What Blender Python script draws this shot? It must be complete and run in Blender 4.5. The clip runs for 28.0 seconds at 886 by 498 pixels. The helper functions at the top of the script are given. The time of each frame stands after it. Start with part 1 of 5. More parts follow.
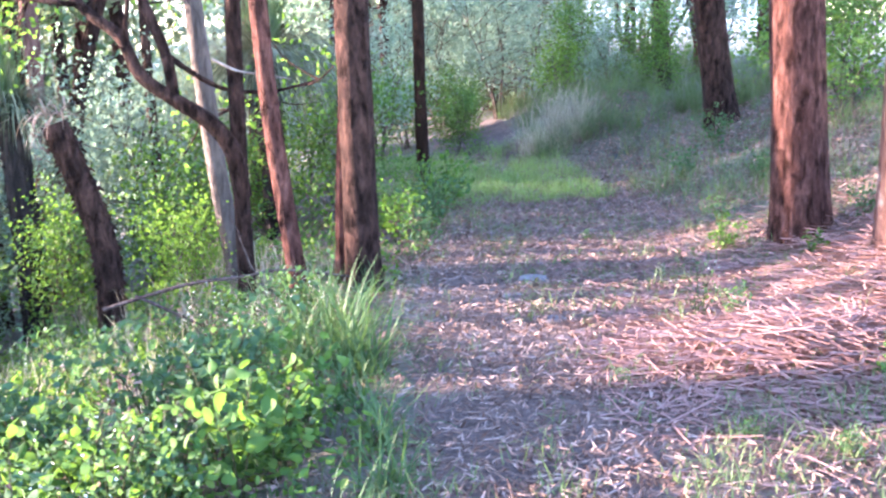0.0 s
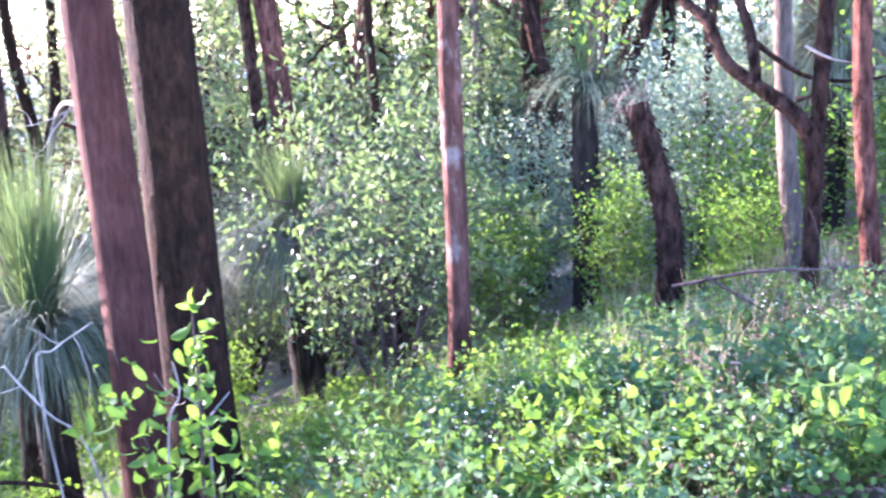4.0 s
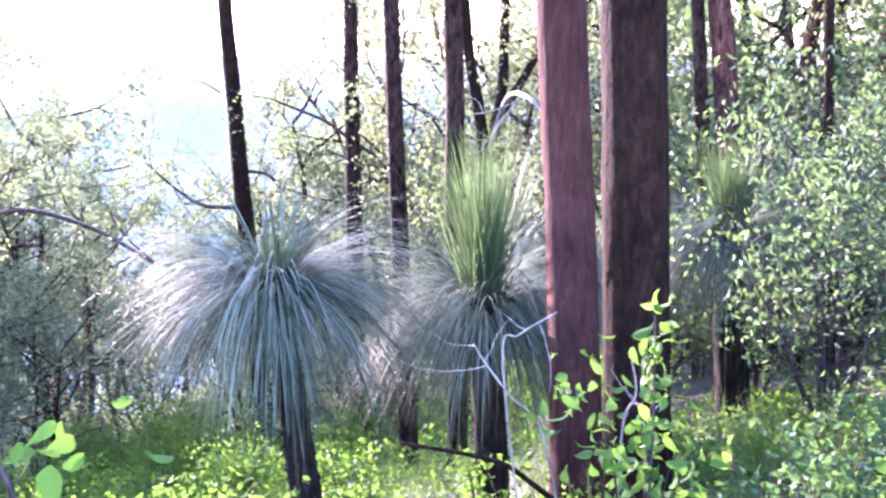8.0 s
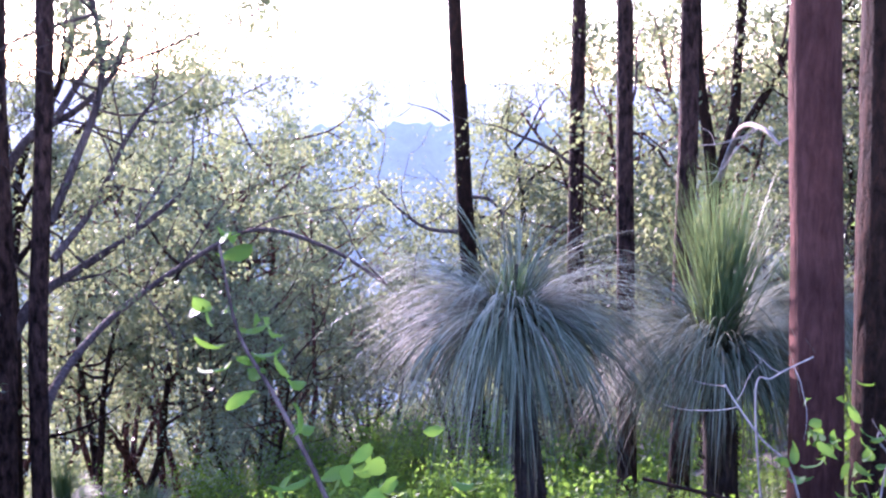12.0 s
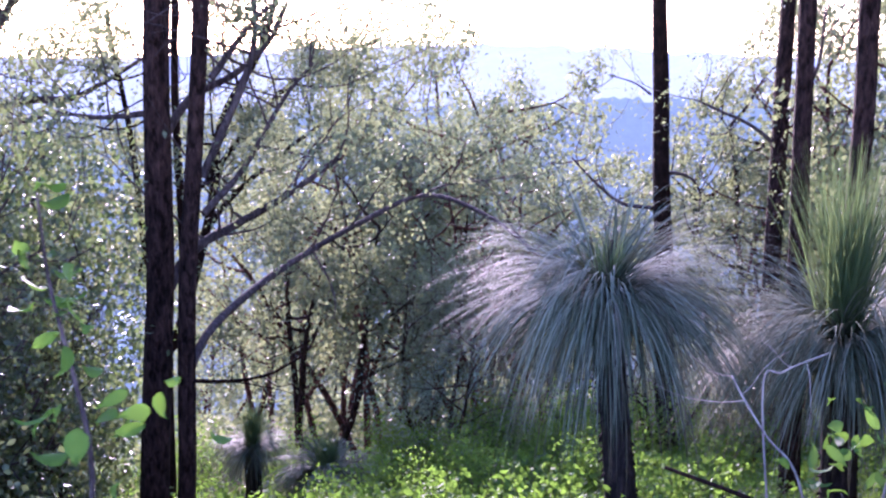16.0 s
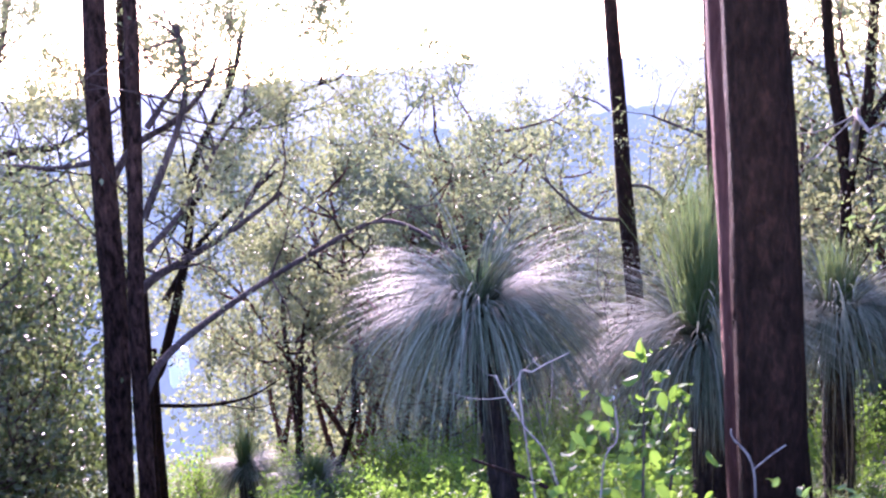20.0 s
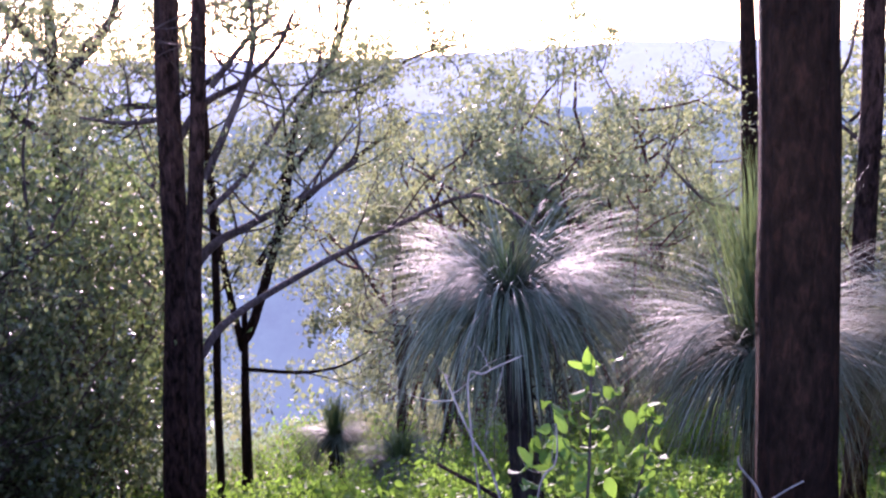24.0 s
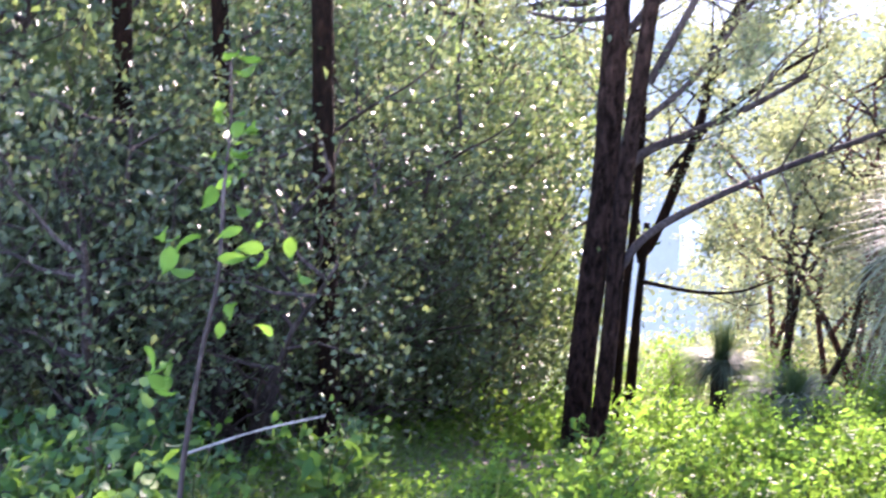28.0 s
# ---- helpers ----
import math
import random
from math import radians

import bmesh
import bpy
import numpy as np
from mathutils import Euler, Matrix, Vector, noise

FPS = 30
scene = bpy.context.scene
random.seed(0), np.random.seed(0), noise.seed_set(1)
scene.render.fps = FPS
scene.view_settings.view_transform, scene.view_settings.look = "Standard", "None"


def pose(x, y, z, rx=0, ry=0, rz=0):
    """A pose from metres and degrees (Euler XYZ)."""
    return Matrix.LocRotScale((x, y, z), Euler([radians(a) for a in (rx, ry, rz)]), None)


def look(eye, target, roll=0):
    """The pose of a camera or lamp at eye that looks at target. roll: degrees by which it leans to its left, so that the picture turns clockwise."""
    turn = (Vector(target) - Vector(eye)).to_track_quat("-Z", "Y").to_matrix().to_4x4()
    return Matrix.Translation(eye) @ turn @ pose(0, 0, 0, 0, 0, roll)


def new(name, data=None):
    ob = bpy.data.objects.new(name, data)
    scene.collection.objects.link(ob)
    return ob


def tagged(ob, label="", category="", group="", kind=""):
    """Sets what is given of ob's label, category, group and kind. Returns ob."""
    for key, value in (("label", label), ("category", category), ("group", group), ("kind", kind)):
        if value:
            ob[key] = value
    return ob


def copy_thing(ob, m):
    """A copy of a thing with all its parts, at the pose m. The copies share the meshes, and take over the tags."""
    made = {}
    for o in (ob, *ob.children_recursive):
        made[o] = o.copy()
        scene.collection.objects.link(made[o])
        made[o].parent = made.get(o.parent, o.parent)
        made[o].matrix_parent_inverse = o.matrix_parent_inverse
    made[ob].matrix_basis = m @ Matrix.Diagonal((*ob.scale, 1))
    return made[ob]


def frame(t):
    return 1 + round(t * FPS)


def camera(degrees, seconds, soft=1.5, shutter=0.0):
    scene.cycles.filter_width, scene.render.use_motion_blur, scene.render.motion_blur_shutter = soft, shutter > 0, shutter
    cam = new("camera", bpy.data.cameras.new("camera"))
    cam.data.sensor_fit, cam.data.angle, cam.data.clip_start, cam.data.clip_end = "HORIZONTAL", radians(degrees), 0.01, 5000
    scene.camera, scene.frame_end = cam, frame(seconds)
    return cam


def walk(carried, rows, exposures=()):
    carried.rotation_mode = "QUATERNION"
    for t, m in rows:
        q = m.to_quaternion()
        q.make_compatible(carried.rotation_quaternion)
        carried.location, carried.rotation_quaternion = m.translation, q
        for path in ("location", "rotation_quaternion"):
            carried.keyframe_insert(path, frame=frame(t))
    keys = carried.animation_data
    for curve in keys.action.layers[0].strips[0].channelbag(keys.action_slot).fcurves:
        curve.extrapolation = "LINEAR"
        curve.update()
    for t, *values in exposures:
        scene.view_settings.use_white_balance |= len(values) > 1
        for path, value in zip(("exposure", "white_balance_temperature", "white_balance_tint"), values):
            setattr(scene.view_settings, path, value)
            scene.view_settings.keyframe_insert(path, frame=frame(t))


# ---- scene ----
cam = camera(43.6, 28.0, soft=2.3, shutter=0.5)
# seconds, eye x y z, pitch, roll, yaw
ROWS = [
    (0.0, -0.000, -0.000, 1.463, -11.00, 2.18, -4.30),
    (0.5, -0.033, 0.006, 1.463, -11.44, 1.74, -2.24),
    (1.0, -0.079, 0.012, 1.464, -11.57, 1.40, 1.11),
    (1.5, -0.163, 0.048, 1.462, -11.58, 1.38, 4.53),
    (2.0, -0.214, 0.051, 1.454, -11.48, 1.51, 7.04),
    (2.5, -0.288, 0.031, 1.452, -11.50, 1.08, 9.99),
    (3.0, -0.375, -0.012, 1.463, -11.48, 0.62, 14.17),
    (3.5, -0.430, -0.074, 1.482, -11.40, 0.91, 17.99),
    (5.5, -0.568, -0.244, 1.487, -10.52, -0.97, 29.55),
    (6.0, -0.627, -0.236, 1.472, -11.52, -1.70, 32.79),
    (6.5, -0.642, -0.209, 1.472, -12.29, -0.95, 35.28),
    (7.0, -0.670, -0.187, 1.477, -12.50, -0.62, 37.97),
    (7.5, -0.687, -0.208, 1.496, -11.84, 0.08, 40.19),
    (8.0, -0.719, -0.229, 1.509, -11.19, -0.13, 42.31),
    (8.5, -0.710, -0.253, 1.526, -10.44, 0.11, 44.58),
    (9.0, -0.694, -0.274, 1.542, -9.76, -0.22, 46.75),
    (9.5, -0.690, -0.302, 1.563, -9.43, -0.12, 48.44),
    (10.0, -0.695, -0.310, 1.571, -9.00, -0.63, 49.25),
    (10.5, -0.725, -0.311, 1.562, -9.44, -0.63, 50.58),
    (11.0, -0.747, -0.329, 1.561, -9.85, 0.14, 51.69),
    (11.5, -0.765, -0.381, 1.569, -9.78, 0.51, 52.22),
    (12.0, -0.791, -0.428, 1.567, -9.98, -0.09, 53.14),
    (12.5, -0.795, -0.435, 1.566, -10.31, -0.05, 54.12),
    (13.0, -0.778, -0.407, 1.564, -10.46, -0.16, 55.61),
    (13.5, -0.726, -0.353, 1.564, -10.48, -0.04, 58.22),
    (15.5, -0.277, 0.134, 1.544, -10.13, -0.65, 64.93),
    (16.0, -0.276, 0.500, 1.549, -11.49, -0.59, 67.05),
    (16.5, -0.160, 0.601, 1.554, -10.84, 1.37, 68.55),
    (17.0, -0.041, 0.714, 1.545, -7.62, -1.04, 71.28),
    (17.5, 0.052, 0.762, 1.588, -7.02, 0.30, 69.94),
    (18.0, 0.258, 0.888, 1.598, -8.49, 1.02, 70.63),
    (18.5, 0.505, 1.008, 1.657, -11.70, -2.18, 69.60),
    (19.0, 0.612, 1.101, 1.686, -11.85, -0.19, 68.46),
    (19.5, 0.744, 1.143, 1.701, -12.20, 0.33, 69.72),
    (20.0, 0.817, 1.271, 1.714, -10.55, 2.77, 69.09),
    (20.5, 0.801, 1.557, 1.726, -10.77, 1.22, 69.67),
    (21.0, 0.714, 1.808, 1.679, -11.72, 1.96, 70.18),
    (21.5, 0.680, 1.994, 1.646, -10.50, 1.73, 72.95),
    (23.5, 0.479, 2.291, 1.570, -10.51, 1.35, 77.62),
    (24.0, 0.506, 2.299, 1.596, -11.53, 0.98, 78.24),
    (24.5, 0.490, 2.295, 1.583, -13.01, 0.67, 79.43),
    (25.0, 0.470, 2.248, 1.573, -13.33, -0.07, 81.08),
    (25.5, 0.421, 2.179, 1.555, -13.87, -0.16, 84.39),
    (26.0, 0.423, 2.062, 1.554, -15.21, -0.46, 87.62),
    (26.5, 0.323, 1.897, 1.601, -14.40, -0.19, 87.09),
    (27.0, 0.267, 1.783, 1.599, -13.79, 0.36, 86.48),
    (27.5, 0.173, 1.704, 1.599, -14.73, 0.07, 92.80),
    (28.0, 0.074, 1.626, 1.534, -16.27, -0.85, 97.13),
]
walk(cam, [(t, pose(x, y, z, 90 + pitch, roll, yaw)) for t, x, y, z, pitch, roll, yaw in ROWS],
     exposures=[(0.0, 4.65, 6050, 32), (3.5, 4.66, 5650, 41), (6.0, 4.38, 5450, 46), (8.0, 4.54, 5500, 49), (10.0, 3.98, 5500, 53), (12.0, 3.73, 5450, 57), (13.0, 3.88, 5450, 58), (16.0, 3.30, 5350, 60), (17.0, 3.45, 5350, 59), (18.0, 2.84, 5350, 60), (19.0, 3.37, 5450, 60), (20.0, 3.65, 5650, 60), (21.0, 3.60, 5700, 61), (24.0, 3.15, 5850, 60), (25.0, 3.53, 5950, 56), (26.0, 3.79, 6050, 52), (27.0, 4.05, 6000, 49), (28.0, 4.14, 6200, 38)])

# ---- light ----
SUN_AZ, SUN_EL = 79.0, 12.5
world = bpy.data.worlds.new("sky")
scene.world = world
world.use_nodes = True
wn = world.node_tree.nodes
sky = wn.new("ShaderNodeTexSky")
sky.sky_type, sky.sun_disc = "NISHITA", False
sky.sun_elevation, sky.sun_rotation = radians(SUN_EL), radians(-SUN_AZ)
sky.dust_density, sky.ozone_density = 0.3, 2.5
wn["Background"].inputs["Strength"].default_value = 0.15
world.node_tree.links.new(sky.outputs["Color"], wn["Background"].inputs["Color"])
sun = new("sun", bpy.data.lights.new("sun", "SUN"))
sun.data.energy, sun.data.angle, sun.data.color = 3.0, radians(0.8), (1.0, 0.88, 0.72)
sun_way = Vector((-math.sin(radians(SUN_AZ)) * math.cos(radians(SUN_EL)), math.cos(radians(SUN_AZ)) * math.cos(radians(SUN_EL)), math.sin(radians(SUN_EL))))
sun.matrix_world = look(sun_way * 50, (0, 0, 0))
scene.view_settings.exposure = 0.0


# ---- materials ----
def shader(name):
    m = bpy.data.materials.new(name)
    m.use_nodes = True
    return m, m.node_tree.nodes, m.node_tree.links, m.node_tree.nodes["Principled BSDF"]


def noise_ramp(nodes, links, scale, stops, detail=5.0, rough=0.6, stretch=None, coord="Object"):
    tc = nodes.new("ShaderNodeTexCoord")
    src = tc.outputs[coord]
    if stretch:
        mp = nodes.new("ShaderNodeMapping")
        mp.inputs["Scale"].default_value = stretch
        links.new(src, mp.inputs["Vector"])
        src = mp.outputs["Vector"]
    n = nodes.new("ShaderNodeTexNoise")
    n.inputs["Scale"].default_value, n.inputs["Detail"].default_value, n.inputs["Roughness"].default_value = scale, detail, rough
    links.new(src, n.inputs["Vector"])
    r = nodes.new("ShaderNodeValToRGB")
    while len(r.color_ramp.elements) < len(stops):
        r.color_ramp.elements.new(0.5)
    for e, (p, c) in zip(r.color_ramp.elements, stops):
        e.position, e.color = p, (*c, 1)
    links.new(n.outputs["Fac"], r.inputs["Fac"])
    return n, r


def mixed(nodes, links, a, b, fac, blend="MIX"):
    m = nodes.new("ShaderNodeMix")
    m.data_type, m.blend_type = "RGBA", blend
    for sock, v in ((m.inputs[6], a), (m.inputs[7], b), (m.inputs[0], fac)):
        if isinstance(v, bpy.types.NodeSocket):
            links.new(v, sock)
        else:
            sock.default_value = (*v, 1) if isinstance(v, tuple) else v
    return m.outputs[2]


def bump(nodes, links, p, height, strength, dist):
    b = nodes.new("ShaderNodeBump")
    b.inputs["Strength"].default_value, b.inputs["Distance"].default_value = strength, dist
    links.new(height, b.inputs["Height"])
    links.new(b.outputs["Normal"], p.inputs["Normal"])


def bark_material(name, dark, mid, light, patch=None, relief=0.02, grain=0.6):
    """Furrowed bark: long fibres along the trunk, broad blotches across it."""
    m, n, l, p = shader(name)
    fib, r1 = noise_ramp(n, l, 9.0, [(0.3, dark), (0.5, mid), (0.72, light)], 8, 0.7, (3.0, 3.0, grain))
    fib.inputs["Distortion"].default_value = 0.5
    # crevice shade between plates, painted into the colour in step with the bump
    plate, r4 = noise_ramp(n, l, 13.0, [(0.36, (0.3, 0.28, 0.27)), (0.48, (0.95, 0.95, 0.95)), (0.72, (1.25, 1.2, 1.15))], 5, 0.6, (1.6, 1.6, grain * 0.75))
    blot, r2 = noise_ramp(n, l, 2.2, [(0.4, (0.55, 0.55, 0.55)), (0.65, (1.15, 1.1, 1.05))], 4, 0.6)
    col = mixed(n, l, r1.outputs["Color"], r2.outputs["Color"], 0.8, "MULTIPLY")
    col = mixed(n, l, col, r4.outputs["Color"], min(1.0, relief * 16), "MULTIPLY")
    if patch:
        _, r3 = noise_ramp(n, l, 3.3, [(0.55, (0, 0, 0)), (0.62, (1, 1, 1))], 6, 0.6, (1.0, 1.0, 0.6))
        col = mixed(n, l, col, patch, r3.outputs["Color"])
    l.new(col, p.inputs["Base Color"])
    p.inputs["Roughness"].default_value = 0.9
    p.inputs["Specular IOR Level"].default_value = 0.05
    high = n.new("ShaderNodeMath")
    high.operation = "ADD"
    l.new(fib.outputs["Fac"], high.inputs[0])
    l.new(r4.outputs["Color"], high.inputs[1])
    bump(n, l, p, high.outputs[0], 0.9, relief * 0.8)
    return m


def leaf_material(name, shades, glow, rough=0.42, through_share=0.45, shine=0.4):
    """A leaf that differs from its neighbours and lets the sun through."""
    m, n, l, p = shader(name)
    geo = n.new("ShaderNodeNewGeometry")
    r = n.new("ShaderNodeValToRGB")
    while len(r.color_ramp.elements) < len(shades):
        r.color_ramp.elements.new(0.5)
    for i, (e, c) in enumerate(zip(r.color_ramp.elements, shades)):
        e.position, e.color = i / (len(shades) - 1), (*c, 1)
    l.new(geo.outputs["Random Per Island"], r.inputs["Fac"])
    l.new(r.outputs["Color"], p.inputs["Base Color"])
    p.inputs["Roughness"].default_value = rough
    p.inputs["Specular IOR Level"].default_value = shine
    t = n.new("ShaderNodeBsdfTranslucent")
    l.new(mixed(n, l, r.outputs["Color"], glow, 0.6), t.inputs["Color"])
    mix = n.new("ShaderNodeMixShader")
    mix.inputs[0].default_value = through_share
    l.new(p.outputs[0], mix.inputs[1])
    l.new(t.outputs[0], mix.inputs[2])
    l.new(mix.outputs[0], n["Material Output"].inputs["Surface"])
    return m


BARK_RED = bark_material("bark_red", (0.025, 0.011, 0.008), (0.1, 0.041, 0.03), (0.23, 0.108, 0.082), None, 0.06, 0.75)
BARK_GUM = bark_material("bark_gum", (0.04, 0.016, 0.012), (0.074, 0.03, 0.023), (0.11, 0.048, 0.037), None, 0.008)
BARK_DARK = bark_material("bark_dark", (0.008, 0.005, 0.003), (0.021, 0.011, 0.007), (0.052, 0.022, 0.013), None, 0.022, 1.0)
BARK_BROWN = bark_material("bark_brown", (0.014, 0.008, 0.006), (0.045, 0.024, 0.018), (0.11, 0.057, 0.041), None, 0.06, 0.9)
BARK_PALE = bark_material("bark_pale", (0.05, 0.025, 0.02), (0.13, 0.065, 0.05), (0.2, 0.115, 0.09), (0.27, 0.21, 0.175), 0.015)
BARK_PATCH = bark_material("bark_patchy", (0.028, 0.013, 0.01), (0.085, 0.038, 0.028), (0.15, 0.075, 0.058), (0.17, 0.13, 0.112), 0.02)
BARK_GREY = bark_material("bark_grey", (0.045, 0.034, 0.028), (0.11, 0.084, 0.068), (0.19, 0.148, 0.122), None, 0.01)
BARK_BLACK = bark_material("bark_black", (0.006, 0.005, 0.005), (0.025, 0.02, 0.018), (0.07, 0.05, 0.04))
TWIG = bark_material("twig_bark", (0.12, 0.09, 0.075), (0.27, 0.22, 0.18), (0.42, 0.36, 0.3), None, 0.004)
TWIG_DARK = bark_material("branch_bark", (0.02, 0.014, 0.012), (0.07, 0.048, 0.04), (0.15, 0.11, 0.09), None, 0.006)
STEM = bark_material("green_stem", (0.03, 0.03, 0.014), (0.06, 0.062, 0.026), (0.11, 0.1, 0.05), None, 0.003)
LEAF_GUM = leaf_material("gum_leaf", [(0.045, 0.06, 0.034), (0.074, 0.093, 0.05), (0.105, 0.122, 0.066), (0.155, 0.155, 0.092)], (0.2, 0.235, 0.085), 0.55, 0.48, 0.15)
LEAF_BLUE = leaf_material("blue_green_leaf", [(0.085, 0.135, 0.1), (0.115, 0.17, 0.125), (0.15, 0.21, 0.145), (0.2, 0.24, 0.16)], (0.26, 0.36, 0.2), 0.5, 0.5, 0.25)
LEAF_DARK = leaf_material("scrub_leaf", [(0.035, 0.052, 0.026), (0.056, 0.078, 0.038), (0.085, 0.106, 0.05), (0.135, 0.14, 0.072)], (0.14, 0.18, 0.05), 0.45, 0.42, 0.28)
LEAF_LIME = leaf_material("lime_leaf", [(0.04, 0.085, 0.014), (0.062, 0.13, 0.018), (0.088, 0.165, 0.024), (0.125, 0.19, 0.035)], (0.17, 0.31, 0.03), 0.6, 0.48, 0.1)
LEAF_VINE = leaf_material("weed_leaf", [(0.02, 0.052, 0.016), (0.036, 0.08, 0.022), (0.05, 0.11, 0.024), (0.075, 0.135, 0.028), (0.11, 0.15, 0.035)], (0.15, 0.28, 0.02), 0.6, 0.38, 0.1)
LEAF_HERB = leaf_material("herb_leaf", [(0.022, 0.055, 0.028), (0.04, 0.078, 0.038), (0.055, 0.1, 0.04), (0.08, 0.12, 0.05)], (0.12, 0.23, 0.03), 0.6, 0.36, 0.1)
LEAF_SCRUB = leaf_material("glossy_leaf", [(0.03, 0.05, 0.022), (0.052, 0.078, 0.034), (0.082, 0.108, 0.048), (0.135, 0.15, 0.078)], (0.14, 0.21, 0.045), 0.45, 0.44, 0.28)
LEAF_BROAD = leaf_material("grey_green_leaf", [(0.038, 0.066, 0.03), (0.06, 0.096, 0.042), (0.088, 0.126, 0.056), (0.125, 0.155, 0.078)], (0.16, 0.25, 0.05), 0.5, 0.38, 0.14)
LEAF_DRY = leaf_material("dead_leaf", [(0.06, 0.036, 0.028), (0.12, 0.07, 0.053), (0.19, 0.115, 0.088), (0.32, 0.22, 0.175)], (0.25, 0.16, 0.12), 0.7, 0.12, 0.06)
BLADE_NEW = leaf_material("blade_green", [(0.04, 0.072, 0.028), (0.06, 0.098, 0.036), (0.085, 0.12, 0.045)], (0.14, 0.2, 0.06), 0.55, 0.3, 0.15)
BLADE_GREY = leaf_material("blade_grey", [(0.025, 0.034, 0.018), (0.06, 0.078, 0.042), (0.105, 0.124, 0.074), (0.19, 0.205, 0.14)], (0.12, 0.14, 0.09), 0.68, 0.14, 0.07)
# older hanging blades, darkened in colour for the shade under the crown
BLADE_OLD_SHADED = leaf_material("blade_old_shaded", [(0.022, 0.03, 0.015), (0.04, 0.048, 0.025), (0.06, 0.064, 0.036), (0.1, 0.085, 0.055)], (0.1, 0.1, 0.06), 0.6, 0.16, 0.12)
BLADE_DRY = leaf_material("blade_dry", [(0.14, 0.085, 0.055), (0.22, 0.145, 0.1), (0.3, 0.22, 0.16)], (0.3, 0.22, 0.12), 0.6, 0.2)
GRASS = leaf_material("grass_blade", [(0.04, 0.07, 0.025), (0.065, 0.1, 0.035), (0.095, 0.13, 0.045), (0.12, 0.135, 0.055)], (0.17, 0.23, 0.06), 0.55, 0.3, 0.15)
GRASS_DEEP = leaf_material("deep_grass_blade", [(0.026, 0.055, 0.018), (0.042, 0.08, 0.026), (0.065, 0.105, 0.034)], (0.1, 0.18, 0.035), 0.55, 0.25, 0.12)
GRASS_STALE = leaf_material("stale_grass_blade", [(0.08, 0.085, 0.03), (0.13, 0.125, 0.05), (0.19, 0.165, 0.08)], (0.22, 0.22, 0.08), 0.6, 0.32, 0.1)
LAWN = leaf_material("lawn_blade", [(0.08, 0.14, 0.03), (0.12, 0.19, 0.04), (0.17, 0.23, 0.06)], (0.3, 0.4, 0.08), 0.5, 0.4)
GRASS_DRY = leaf_material("grass_dry", [(0.2, 0.165, 0.105), (0.3, 0.25, 0.165), (0.4, 0.34, 0.235)], (0.4, 0.34, 0.2), 0.6, 0.35)
STRAW = leaf_material("straw", [(0.11, 0.05, 0.037), (0.18, 0.088, 0.068), (0.26, 0.14, 0.112), (0.15, 0.068, 0.052)], (0.3, 0.15, 0.11), 0.6, 0.15)
TWIG_LITTER = leaf_material("twig_litter", [(0.05, 0.031, 0.024), (0.1, 0.064, 0.05), (0.16, 0.106, 0.084), (0.26, 0.19, 0.155)], (0.2, 0.13, 0.1), 0.75, 0.05, 0.05)
FLOWER = leaf_material("flower_head", [(0.5, 0.5, 0.42), (0.62, 0.6, 0.5)], (0.5, 0.5, 0.38), 0.6, 0.3)

GROUND, gn, gl, gp = shader("forest_soil")
gn1, gr1 = noise_ramp(gn, gl, 1.3, [(0.3, (0.035, 0.035, 0.02)), (0.5, (0.085, 0.075, 0.045)), (0.7, (0.16, 0.125, 0.09))], 7, 0.65)
gn2, gr2 = noise_ramp(gn, gl, 38.0, [(0.35, (0.45, 0.42, 0.4)), (0.6, (1.0, 1.0, 1.0)), (0.75, (1.5, 1.4, 1.35))], 6, 0.7)
gl.new(mixed(gn, gl, gr1.outputs["Color"], gr2.outputs["Color"], 0.85, "MULTIPLY"), gp.inputs["Base Color"])
gp.inputs["Roughness"].default_value = 0.95
bump(gn, gl, gp, gn2.outputs["Fac"], 0.8, 0.02)

DIRT, dn, dl, dp = shader("track_dirt")
dn1, dr1 = noise_ramp(dn, dl, 1.1, [(0.3, (0.045, 0.027, 0.02)), (0.5, (0.095, 0.056, 0.041)), (0.7, (0.17, 0.105, 0.078))], 7, 0.65)
dn2, dr2 = noise_ramp(dn, dl, 45.0, [(0.35, (0.4, 0.38, 0.38)), (0.58, (1.0, 1.0, 1.0)), (0.75, (1.6, 1.5, 1.45))], 6, 0.7)
dl.new(mixed(dn, dl, dr1.outputs["Color"], dr2.outputs["Color"], 0.9, "MULTIPLY"), dp.inputs["Base Color"])
dp.inputs["Roughness"].default_value = 0.95
bump(dn, dl, dp, dn2.outputs["Fac"], 0.9, 0.025)

STONE, sn, sl, sp_ = shader("stone")
sn1, sr1 = noise_ramp(sn, sl, 14.0, [(0.3, (0.06, 0.05, 0.046)), (0.7, (0.14, 0.118, 0.11))], 7)
sl.new(sr1.outputs["Color"], sp_.inputs["Base Color"])
sp_.inputs["Roughness"].default_value = 0.9
bump(sn, sl, sp_, sn1.outputs["Fac"], 0.6, 0.01)


def hill_material(name, c0, c1, haze_glow, share):
    """Far woods; miles of bright haze are painted on as the surface's own glow."""
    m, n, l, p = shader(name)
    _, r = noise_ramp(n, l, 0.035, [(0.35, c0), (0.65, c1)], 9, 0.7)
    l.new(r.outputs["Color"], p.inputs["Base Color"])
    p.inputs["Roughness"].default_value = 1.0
    p.inputs["Emission Color"].default_value = (*haze_glow, 1)
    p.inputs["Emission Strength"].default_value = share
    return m


